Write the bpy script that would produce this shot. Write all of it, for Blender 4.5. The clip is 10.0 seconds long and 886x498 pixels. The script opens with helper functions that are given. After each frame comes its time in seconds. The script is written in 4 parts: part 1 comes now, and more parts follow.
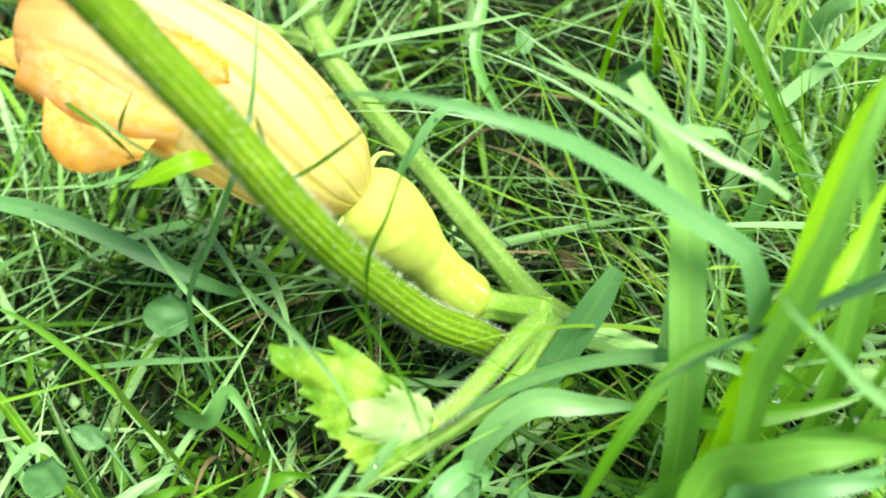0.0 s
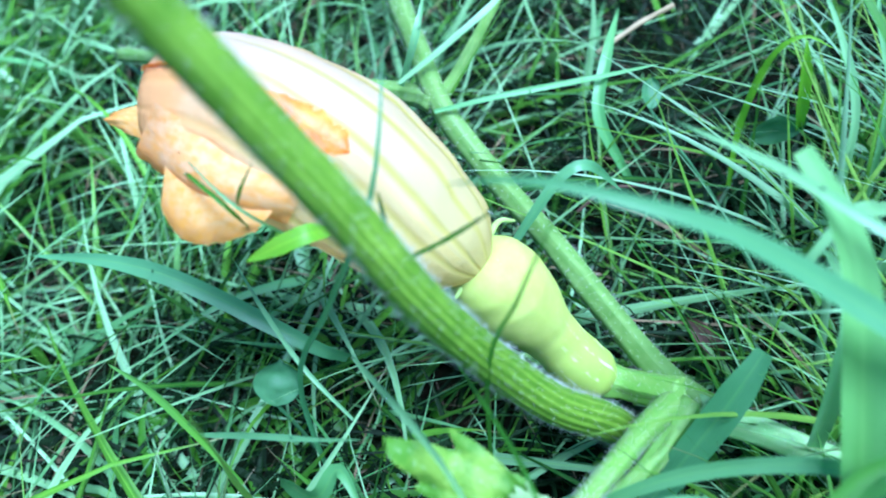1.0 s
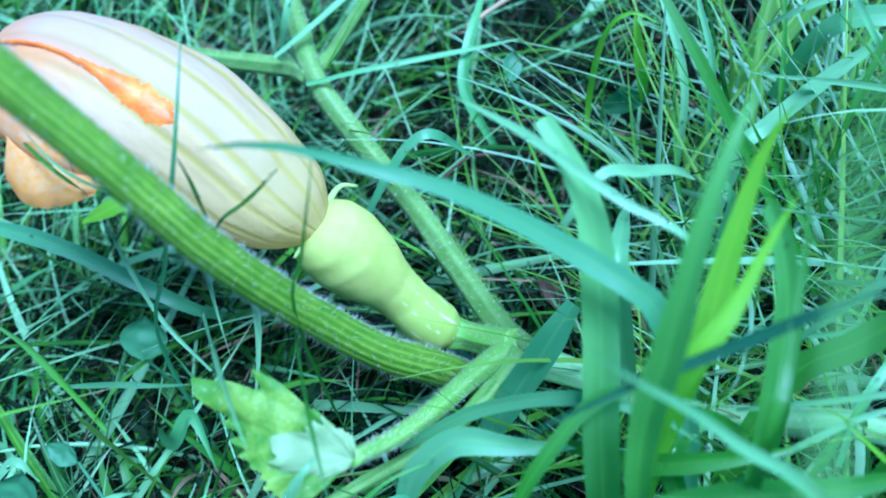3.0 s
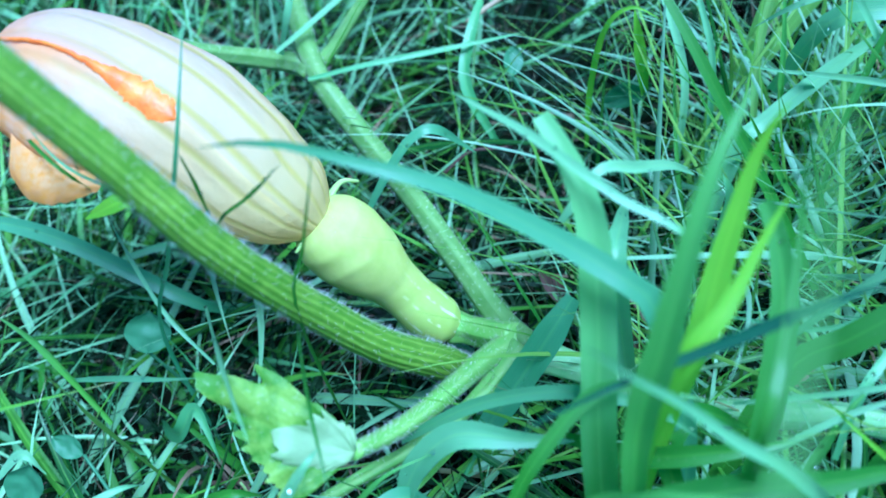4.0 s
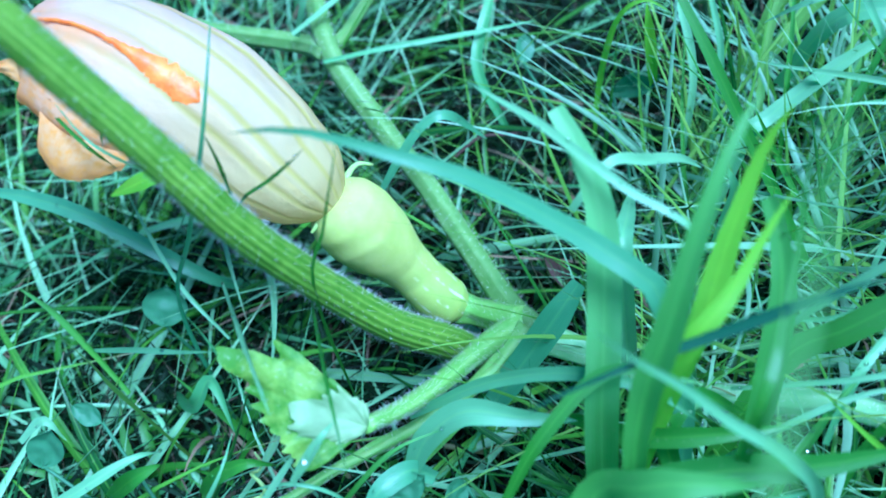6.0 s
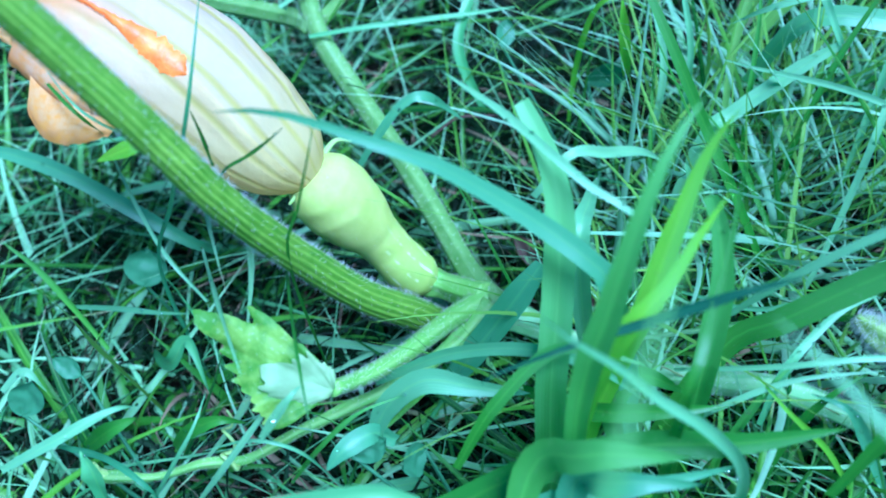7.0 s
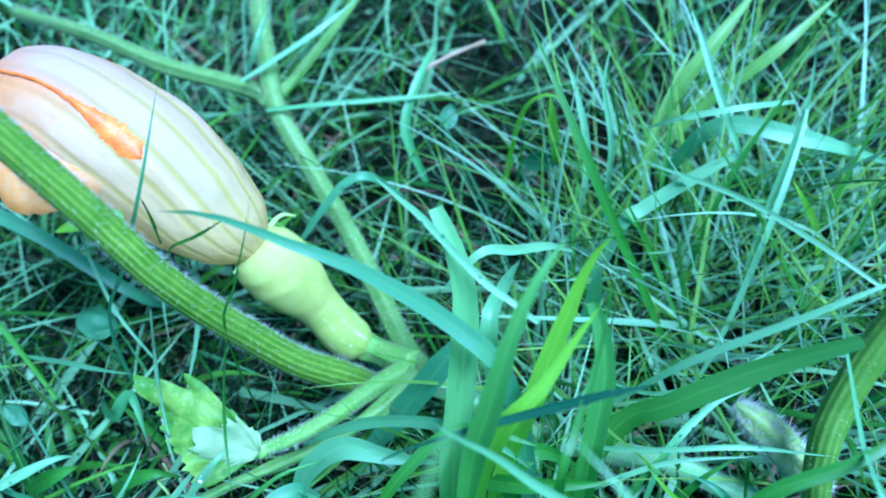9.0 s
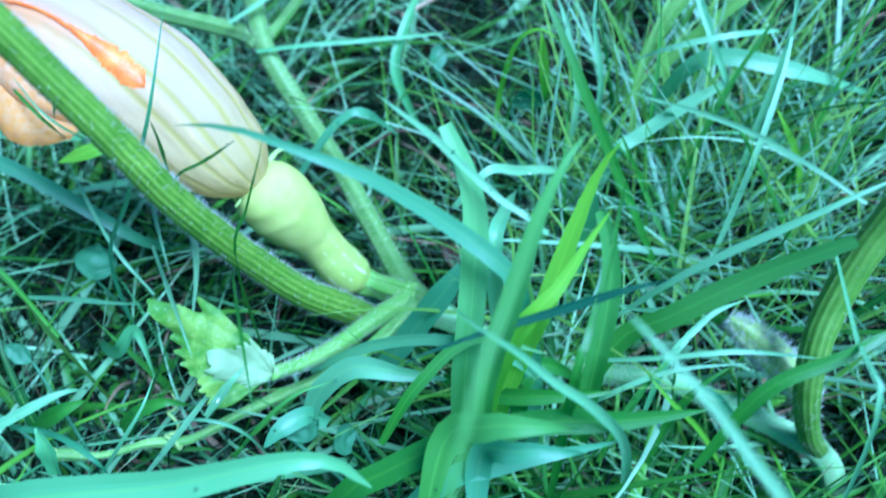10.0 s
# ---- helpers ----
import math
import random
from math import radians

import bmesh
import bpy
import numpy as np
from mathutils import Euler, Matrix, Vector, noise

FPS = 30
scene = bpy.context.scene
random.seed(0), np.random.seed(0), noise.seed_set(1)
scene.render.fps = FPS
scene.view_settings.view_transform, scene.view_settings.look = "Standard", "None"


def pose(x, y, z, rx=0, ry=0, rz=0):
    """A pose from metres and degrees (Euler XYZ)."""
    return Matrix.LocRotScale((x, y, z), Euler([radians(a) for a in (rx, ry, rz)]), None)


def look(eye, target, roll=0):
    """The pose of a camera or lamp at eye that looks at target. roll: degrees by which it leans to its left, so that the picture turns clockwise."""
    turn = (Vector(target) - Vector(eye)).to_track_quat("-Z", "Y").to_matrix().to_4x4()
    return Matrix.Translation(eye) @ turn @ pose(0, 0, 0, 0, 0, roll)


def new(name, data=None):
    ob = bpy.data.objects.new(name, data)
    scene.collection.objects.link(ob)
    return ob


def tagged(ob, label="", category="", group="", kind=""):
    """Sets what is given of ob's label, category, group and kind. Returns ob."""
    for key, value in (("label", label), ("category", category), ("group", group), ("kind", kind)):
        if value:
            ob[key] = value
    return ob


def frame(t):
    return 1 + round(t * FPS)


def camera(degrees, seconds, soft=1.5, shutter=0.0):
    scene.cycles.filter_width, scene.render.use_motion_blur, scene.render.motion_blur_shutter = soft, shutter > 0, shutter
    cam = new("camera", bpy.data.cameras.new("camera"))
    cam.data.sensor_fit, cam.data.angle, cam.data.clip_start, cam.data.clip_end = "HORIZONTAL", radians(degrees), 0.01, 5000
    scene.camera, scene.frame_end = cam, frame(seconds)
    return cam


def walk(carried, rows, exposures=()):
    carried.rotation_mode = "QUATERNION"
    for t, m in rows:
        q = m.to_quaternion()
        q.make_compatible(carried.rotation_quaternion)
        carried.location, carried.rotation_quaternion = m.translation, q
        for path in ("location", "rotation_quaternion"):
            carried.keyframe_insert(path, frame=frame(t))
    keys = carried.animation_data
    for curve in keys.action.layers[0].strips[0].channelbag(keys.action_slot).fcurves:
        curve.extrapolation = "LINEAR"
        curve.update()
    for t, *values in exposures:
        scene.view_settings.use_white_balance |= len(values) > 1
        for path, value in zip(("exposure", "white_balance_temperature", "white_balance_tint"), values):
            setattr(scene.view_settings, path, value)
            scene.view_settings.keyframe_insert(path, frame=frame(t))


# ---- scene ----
cam = camera(58.9, 10.0, 1.75, 0.5)
PATH = [
    (0, (0.0101, -0.1080, 0.2090), (-0.1752, 1.0688, -1.3975), -10.82),
    (0.5, (0.0113, -0.1042, 0.2040), (-0.2816, 1.1029, -1.3636), -14.22),
    (1, (0.0032, -0.0931, 0.2054), (-0.4233, 1.1409, -1.3097), -17.75),
    (1.5, (0.0048, -0.0909, 0.2055), (-0.4631, 1.1262, -1.3110), -18.44),
    (2, (0.0325, -0.0983, 0.2141), (-0.3062, 1.1441, -1.3162), -13.61),
    (2.5, (0.0446, -0.1021, 0.2076), (-0.3189, 1.1175, -1.3352), -16.14),
    (3, (0.0432, -0.1023, 0.2090), (-0.3489, 1.0804, -1.3555), -17.61),
    (4.5, (0.0450, -0.1029, 0.2106), (-0.3594, 1.0607, -1.3650), -18.35),
    (5, (0.0440, -0.1055, 0.2103), (-0.3553, 1.0560, -1.3695), -18.15),
    (6.3, (0.0430, -0.1055, 0.2200), (-0.3560, 1.0070, -1.3925), -16.95),
    (6.5, (0.0459, -0.1049, 0.2219), (-0.3376, 1.0042, -1.3976), -16.11),
    (7, (0.0485, -0.1092, 0.2262), (-0.3142, 0.9517, -1.4300), -13.99),
    (7.5, (0.0598, -0.1016, 0.2295), (-0.3048, 0.9446, -1.4356), -11.78),
    (8, (0.0674, -0.1039, 0.2369), (-0.3066, 0.9470, -1.4231), -11.31),
    (8.5, (0.0637, -0.1064, 0.2444), (-0.2773, 0.9792, -1.4004), -9.51),
    (9, (0.0640, -0.1075, 0.2496), (-0.2348, 1.0263, -1.3707), -7.84),
    (9.5, (0.0667, -0.1155, 0.2552), (-0.2132, 1.0087, -1.3751), -7.75),
    (10, (0.0545, -0.1233, 0.2462), (-0.1499, 0.9704, -1.4158), -5.64),
]
EXPOSURES = [
    (0.0, 1.54, 6900, -7), (0.5, 1.3, 5200, 4), (0.75, 1.3, 4800, 8), (1.0, 1.31, 4200, 14), (1.5, 1.14, 3820, 17), (2.0, 1.02, 3820, 15.5), (3.0, 1.05, 3790, 14.5), (7.5, 1.09, 3710, 16), (10.0, 1.09, 3700, 17),
]
cam.data.dof.use_dof, cam.data.dof.focus_distance, cam.data.dof.aperture_fstop = True, 0.213, 11.0
walk(cam, [(t, look(eye, target, roll)) for t, eye, target, roll in PATH], EXPOSURES)

# ---- world and light ----
SUN_UP, SUN_ROUND = 64.0, 110.0
world = bpy.data.worlds.new("world")
scene.world = world
world.use_nodes = True
wn = world.node_tree.nodes
sky = wn.new("ShaderNodeTexSky")
sky.sky_type, sky.sun_disc = "NISHITA", False
sky.sun_elevation, sky.sun_rotation = radians(SUN_UP), radians(SUN_ROUND)
sky.air_density, sky.dust_density, sky.ozone_density = 1.0, 0.6, 3.0
world.node_tree.links.new(sky.outputs[0], wn["Background"].inputs[0])
wn["Background"].inputs[1].default_value = 0.048
sun = new("sun", bpy.data.lights.new("sun", "SUN"))
sun.data.energy, sun.data.angle, sun.data.color = 3.8, radians(32), (1.0, 0.98, 0.93)
sun.matrix_world = look((math.sin(radians(SUN_ROUND)) * math.cos(radians(SUN_UP)), math.cos(radians(SUN_ROUND)) * math.cos(radians(SUN_UP)), math.sin(radians(SUN_UP))), (0, 0, 0))


# ---- materials ----
class Nodes:
    """A node material under construction."""

    def __init__(self, name):
        self.mat = bpy.data.materials.new(name)
        self.mat.use_nodes = True
        self.tree = self.mat.node_tree
        self.tree.nodes.clear()
        self.out = self.tree.nodes.new("ShaderNodeOutputMaterial")

    def put(self, kind, values=(), operation="", use_clamp=False, data_type="", interpolation_type=""):
        n = self.tree.nodes.new(kind)
        if operation:
            n.operation = operation
        if use_clamp:
            n.use_clamp = True
        if data_type:
            n.data_type = data_type
        if interpolation_type:
            n.interpolation_type = interpolation_type
        for k, v in dict(values).items():
            if isinstance(v, bpy.types.NodeSocket):
                self.tree.links.new(v, n.inputs[k])
            else:
                n.inputs[k].default_value = v
        return n

    def math(self, op, a, b=0.5, c=0.0, clamp=False):
        return self.put("ShaderNodeMath", {0: a, 1: b, 2: c}, operation=op, use_clamp=clamp).outputs[0]

    def mix(self, f, a, b):
        return self.put("ShaderNodeMix", {0: f, 6: a, 7: b}, data_type="RGBA").outputs[2]

    def noise(self, scale, detail=3.0, coord=None, rough=0.6):
        v = {"Scale": scale, "Detail": detail, "Roughness": rough}
        v["Vector"] = coord if coord is not None else self.put("ShaderNodeTexCoord").outputs["Object"]
        return self.put("ShaderNodeTexNoise", v).outputs[0]

    def ramp(self, f, low, high):
        return self.put("ShaderNodeMapRange", {0: f, 1: low, 2: high, 3: 0.0, 4: 1.0}).outputs[0]

    def uv(self):
        s = self.put("ShaderNodeSeparateXYZ", {0: self.put("ShaderNodeTexCoord").outputs["UV"]})
        return s.outputs[0], s.outputs[1]

    def finish(self, colour, rough=0.5, through_light=0.0, height=None, bump=0.3, distance=0.0003, glow=None, spec=0.5, sub=0.0, coat=0.0):
        v = {"Coat Weight": coat, "Coat Roughness": 0.22, "Base Color": colour, "Roughness": rough, "Specular IOR Level": spec}
        if sub:
            v["Subsurface Weight"], v["Subsurface Scale"], v["Subsurface Radius"] = sub, 0.003, (1.0, 0.8, 0.3)
        if height is not None:
            v["Normal"] = self.put("ShaderNodeBump", {"Strength": bump, "Distance": distance, "Height": height}).outputs[0]
        shader = self.put("ShaderNodeBsdfPrincipled", v).outputs[0]
        if through_light:
            t = self.put("ShaderNodeBsdfTranslucent", {0: glow if glow is not None else colour}).outputs[0]
            shader = self.put("ShaderNodeMixShader", {0: through_light, 1: shader, 2: t}).outputs[0]
        self.tree.links.new(shader, self.out.inputs[0])
        return self.mat


def rgb(r, g, b):
    return (r, g, b, 1.0)


def grass_material(name, dark, light, glow, rough=0.4, dry=0.0, ribs=9.0, island=False, sheen=0.12, sky_pale=None, thin=0.32, gloss=0.5, tip_pale=0.0):
    n = Nodes(name)
    u, v = n.uv()
    rnd = n.put("ShaderNodeNewGeometry").outputs["Random Per Island"] if island else n.put("ShaderNodeObjectInfo").outputs["Random"]
    tone = n.math("ADD", n.math("MULTIPLY", rnd, 0.75), n.math("MULTIPLY", n.noise(140.0), 0.35))
    colour = n.mix(n.ramp(tone, 0.15 + 0.1 * island, 0.95 + 0.1 * island), dark, light)
    # A share of the blades carries the pale reflected sky in its colour.
    if sky_pale:
        sky_share = n.ramp(n.math("FRACT", n.math("MULTIPLY", rnd, 5.17)), 0.50, 0.62)
        colour = n.mix(sky_share, colour, sky_pale)
    ribs_wave = n.math("SINE", n.math("MULTIPLY", u, ribs * 6.283))
    grain = n.put("ShaderNodeCombineXYZ", {0: n.math("MULTIPLY", u, 26.0), 1: n.math("MULTIPLY", v, 2.5), 2: n.math("MULTIPLY", rnd, 40.0)}).outputs[0]
    streak = n.noise(1.0, 4.0, grain, 0.7)
    colour = n.mix(n.math("MULTIPLY", n.ramp(streak, 0.38, 0.72), 0.42), colour, dark)
    mid = n.ramp(n.math("ABSOLUTE", n.math("SUBTRACT", u, 0.5)), 0.07, 0.02)
    colour = n.mix(n.math("MULTIPLY", n.ramp(ribs_wave, -0.2, 1.0), 0.06), colour, glow)
    colour = n.mix(n.math("MULTIPLY", mid, 0.35), colour, glow)
    patch = n.noise(1.0, 2.0, n.put("ShaderNodeCombineXYZ", {0: n.math("MULTIPLY", u, 1.5), 1: n.math("MULTIPLY", v, 5.0), 2: n.math("MULTIPLY", rnd, 31.0)}).outputs[0])
    colour = n.mix(n.math("MULTIPLY", n.ramp(patch, 0.45, 0.75), 0.35), colour, dark)
    # Paler green towards the tip.
    if tip_pale:
        colour = n.mix(n.math("MULTIPLY", n.ramp(n.math("ADD", v, n.math("MULTIPLY", n.math("SUBTRACT", patch, 0.5), 0.6)), 0.25, 0.95), tip_pale), colour, rgb(0.26, 0.50, 0.14))
    if dry:
        frac = n.math("FRACT", n.math("MULTIPLY", rnd, 7.31))
        dead = n.ramp(frac, 1.0 - dry, 1.0 - dry + 0.02)
        tip = n.math("MULTIPLY", n.ramp(v, 0.86, 0.99), n.ramp(n.math("FRACT", n.math("MULTIPLY", rnd, 3.7)), 0.5, 0.6))
        colour = n.mix(n.math("MAXIMUM", dead, tip), colour, rgb(0.24, 0.18, 0.09))
    speck = n.ramp(n.noise(900.0, 2.0), 0.64, 0.74)
    colour = n.mix(n.math("MULTIPLY", speck, 0.25), colour, rgb(0.30, 0.40, 0.16))
    return n.finish(colour, n.math("ADD", rough, n.math("MULTIPLY", n.noise(300.0), 0.2)), thin, n.math("ADD", ribs_wave, n.math("MULTIPLY", streak, 2.0)), 0.16, 0.0002, glow=n.mix(0.5, colour, glow), spec=gloss, coat=sheen)


lawn = grass_material("lawn_blade", rgb(0.018, 0.065, 0.004), rgb(0.20, 0.43, 0.014), rgb(0.30, 0.58, 0.03), 0.32, dry=0.012, ribs=3.0, island=True, sky_pale=rgb(0.32, 0.54, 0.22), thin=0.10, gloss=0.4, sheen=0.0)
# Near-black copy of the lawn grass: shade between the blades put into the colour.
lawn_low_shade = grass_material("lawn_low_shade", rgb(0.003, 0.008, 0.002), rgb(0.016, 0.042, 0.008), rgb(0.03, 0.08, 0.012), 0.5, dry=0.06, ribs=3.0, island=True, sheen=0.0, thin=0.08, gloss=0.15)
broad = grass_material("broad_blade", rgb(0.15, 0.37, 0.09), rgb(0.25, 0.49, 0.18), rgb(0.32, 0.60, 0.10), 0.32, tip_pale=0.35)
dark = grass_material("dark_blade", rgb(0.06, 0.18, 0.005), rgb(0.11, 0.28, 0.010), rgb(0.17, 0.37, 0.012), 0.40)
pale = grass_material("pale_blade", rgb(0.21, 0.43, 0.15), rgb(0.36, 0.60, 0.25), rgb(0.36, 0.62, 0.16), 0.30)
pale_thin = grass_material("pale_strand", rgb(0.12, 0.30, 0.07), rgb(0.36, 0.60, 0.24), rgb(0.36, 0.62, 0.16), 0.30, ribs=3.0, island=True, thin=0.12)
tuft_pale = grass_material("tuft_pale", rgb(0.24, 0.42, 0.19), rgb(0.49, 0.70, 0.36), rgb(0.48, 0.75, 0.26), 0.30, ribs=3.0, island=True, thin=0.35)
fresh = grass_material("fresh_blade", rgb(0.080, 0.225, 0.008), rgb(0.155, 0.34, 0.02), rgb(0.30, 0.62, 0.04), 0.40, sheen=0.03, tip_pale=0.35, gloss=0.35)
sap = grass_material("sap_blade", rgb(0.14, 0.29, 0.020), rgb(0.36, 0.54, 0.08), rgb(0.46, 0.70, 0.08), 0.36, ribs=3.0, island=True, thin=0.3, gloss=0.3, sheen=0.0)
lime_soft = grass_material("lime_soft_blade", rgb(0.26, 0.46, 0.06), rgb(0.44, 0.64, 0.16), rgb(0.55, 0.80, 0.14), 0.36, thin=0.45)
lime = grass_material("lime_blade", rgb(0.24, 0.52, 0.008), rgb(0.36, 0.64, 0.012), rgb(0.56, 0.88, 0.012), 0.38, thin=0.5)
two_tone = grass_material("two_tone_blade", rgb(0.085, 0.245, 0.012), rgb(0.17, 0.38, 0.03), rgb(0.34, 0.62, 0.10), 0.36, sheen=0.08, tip_pale=0.95, gloss=0.4)
# A blade seen from its shaded side, the shade put into the dark teal colour.
shade_dark = grass_material("shade_dark_blade", rgb(0.018, 0.060, 0.022), rgb(0.045, 0.13, 0.05), rgb(0.06, 0.17, 0.05), 0.55, thin=0.15, gloss=0.2, sheen=0.0)
# Olive green of the upright stems; on the cover blades it stands for shade.
olive_shade_lawn = grass_material("olive_shade_lawn", rgb(0.025, 0.085, 0.006), rgb(0.12, 0.29, 0.012), rgb(0.18, 0.38, 0.02), 0.45, ribs=3.0, island=True, thin=0.15, gloss=0.3, sheen=0.0)
slate = grass_material("slate_blade", rgb(0.10, 0.26, 0.085), rgb(0.19, 0.40, 0.15), rgb(0.26, 0.50, 0.12), 0.34)


def stalk_material(name, dark_c, light_c, stripes, contrast=1.0):
    n = Nodes(name)
    u, v = n.uv()
    drift = n.math("MULTIPLY", n.math("SUBTRACT", n.noise(70.0, 2.0), 0.5), 0.07)
    wave = n.math("MULTIPLY", n.math("SINE", n.math("MULTIPLY", n.math("ADD", u, drift), stripes * 6.283)), n.ramp(n.noise(110.0, 2.0), 0.25, 0.7))
    wobble = n.noise(170.0, 3.0)
    rib = n.math("MULTIPLY", n.ramp(wave, 0.0, 0.85), contrast)
    f = n.math("ADD", n.math("MULTIPLY", rib, 0.75), n.math("MULTIPLY", n.ramp(wobble, 0.3, 0.75), 0.55 - 0.25 * contrast), clamp=True)
    colour = n.mix(f, dark_c, light_c)
    fleck = n.ramp(n.noise(1300.0, 2.0), 0.58, 0.72)
    colour = n.mix(n.math("MULTIPLY", fleck, 0.08), colour, rgb(0.45, 0.58, 0.25))
    return n.finish(colour, 0.48, 0.0, n.noise(900.0), 0.4, 0.0003, sub=0.15, spec=0.25)


petiole_green = stalk_material("ribbed_green", rgb(0.095, 0.195, 0.003), rgb(0.32, 0.47, 0.04), 15.0, 0.66)
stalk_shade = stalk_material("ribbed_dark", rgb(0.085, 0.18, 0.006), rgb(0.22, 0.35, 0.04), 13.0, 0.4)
stem_green = stalk_material("pale_stem", rgb(0.13, 0.24, 0.035), rgb(0.28, 0.40, 0.11), 6.0, 0.4)
stem_light = stalk_material("light_stem", rgb(0.20, 0.38, 0.04), rgb(0.37, 0.53, 0.13), 6.0, 0.5)
stem_mint = stalk_material("mint_stem", rgb(0.25, 0.46, 0.13), rgb(0.45, 0.62, 0.27), 6.0, 0.5)
shoot_olive = stalk_material("olive_shoot", rgb(0.20, 0.38, 0.05), rgb(0.40, 0.55, 0.14), 4.0, 0.6)
bud_yellow = stalk_material("bud_yellow", rgb(0.36, 0.52, 0.09), rgb(0.62, 0.72, 0.26), 5.0, 0.8)


def make_fruit_skin():
    n = Nodes("fruit_skin")
    u, v = n.uv()
    mottle = n.noise(120.0, 4.0)
    colour = n.mix(n.ramp(mottle, 0.3, 0.7), rgb(0.40, 0.47, 0.07), rgb(0.51, 0.56, 0.12))
    wave = n.math("SINE", n.math("MULTIPLY", u, 10.0 * 6.283))
    streak = n.math("MULTIPLY", n.ramp(wave, 0.75, 0.95), n.ramp(n.noise(260.0, 2.0), 0.5, 0.62))
    low = n.ramp(v, 0.45, 0.85)
    colour = n.mix(n.math("MULTIPLY", low, 0.5), colour, rgb(0.31, 0.46, 0.05))
    colour = n.mix(n.math("MULTIPLY", streak, n.math("MULTIPLY", low, 0.7)), colour, rgb(0.72, 0.76, 0.42))
    return n.finish(colour, 0.62, 0.0, n.noise(700.0), 0.3, 0.0002, sub=0.35, spec=0.2)


fruit_skin = make_fruit_skin()


def make_petal(name, cream, orange_from, veins, strength=0.8, thin=0.5, streaks=0.0, apricot=0.25):
    n = Nodes(name)
    u, v = n.uv()
    wob = n.math("MULTIPLY", n.math("SUBTRACT", n.noise(60.0, 2.0), 0.5), 0.05)
    uu = n.math("ADD", u, wob)
    d = n.math("ABSOLUTE", n.math("SUBTRACT", n.math("FRACT", n.math("MULTIPLY", uu, veins)), 0.5))
    line = n.math("MULTIPLY", n.put("ShaderNodeMapRange", {0: d, 1: 0.21, 2: 0.0, 3: 0.0, 4: 1.0}, interpolation_type="SMOOTHSTEP").outputs[0], strength)
    fine = n.ramp(n.math("SINE", n.math("MULTIPLY", uu, veins * 40.0)), 0.5, 1.0)
    colour = n.mix(n.ramp(n.noise(50.0), 0.3, 0.7), cream, rgb(cream[0], cream[1] * 0.94, cream[2] * 0.86))
    colour = n.mix(n.math("MULTIPLY", n.ramp(n.noise(38.0, 3.0), 0.48, 0.72), apricot), colour, rgb(0.90, 0.62, 0.24))
    colour = n.mix(n.math("MULTIPLY", fine, 0.08), colour, rgb(0.8, 0.72, 0.36))
    fade = n.ramp(v, 0.95, 0.45)
    colour = n.mix(n.math("MULTIPLY", line, n.math("ADD", n.math("MULTIPLY", fade, 0.85), 0.1)), colour, rgb(0.56, 0.50, 0.05))
    edge = n.ramp(n.math("ADD", v, n.math("MULTIPLY", n.math("SUBTRACT", n.noise(90.0, 3.0), 0.5), 0.5)), orange_from, orange_from + 0.22)
    colour = n.mix(n.math("MULTIPLY", edge, 0.7), colour, rgb(0.88, 0.38, 0.08))
    blotch = n.math("ADD", v, n.math("MULTIPLY", n.math("SUBTRACT", n.noise(130.0, 3.0), 0.5), 0.6))
    seam = n.math("MULTIPLY", n.ramp(n.math("ABSOLUTE", n.math("SUBTRACT", u, 0.5)), 0.26, 0.48), n.ramp(blotch, 0.45, 0.75))
    colour = n.mix(n.math("MULTIPLY", seam, 0.45), colour, rgb(0.78, 0.32, 0.07))
    if streaks:
        grain = n.put("ShaderNodeCombineXYZ", {0: n.math("MULTIPLY", u, 11.0), 1: n.math("MULTIPLY", v, 6.0)}).outputs[0]
        colour = n.mix(n.math("MULTIPLY", n.ramp(n.noise(1.0, 4.0, grain, 0.7), 0.42, 0.62), streaks), colour, rgb(0.95, 0.43, 0.03))
    base = n.ramp(v, 0.62, 0.0)
    colour = n.mix(n.math("MULTIPLY", base, 0.0 if streaks else 0.8), colour, rgb(0.74, 0.66, 0.15))
    return n.finish(colour, 0.55, thin, n.math("ADD", n.math("MULTIPLY", line, -0.8), n.math("ADD", n.noise(250.0), n.math("MULTIPLY", n.noise(60.0, 4.0), 1.5))), 0.6, 0.0006, glow=n.mix(0.5, colour, rgb(0.94, 0.80, 0.46)), spec=0.3)


petal_cream = make_petal("petal_cream", rgb(0.74, 0.61, 0.44), 0.82, 3.0, 0.9)
# Lower petals: peach tint plus the warm light through the flower, both as colour.
petal_blush_lit = make_petal("petal_blush_lit", rgb(0.88, 0.70, 0.39), 0.66, 3.0, apricot=0.6)
petal_peach_lit = make_petal("petal_peach_lit", rgb(0.88, 0.69, 0.32), 0.62, 3.0, 0.4, apricot=0.6)
petal_flap = make_petal("petal_flap", rgb(0.93, 0.60, 0.28), 0.58, 2.0, 0.0, 0.4, 0.75)
petal_orange = make_petal("petal_orange", rgb(0.93, 0.54, 0.18), 0.55, 4.0, 0.0, 0.4, 0.85)


def make_margin():
    n = Nodes("petal_margin")
    c = n.mix(n.ramp(n.noise(260.0), 0.38, 0.66), rgb(0.80, 0.18, 0.005), rgb(0.90, 0.31, 0.02))
    return n.finish(c, 0.5, 0.08, n.noise(700.0), 0.4, 0.0005)


margin_orange = make_margin()


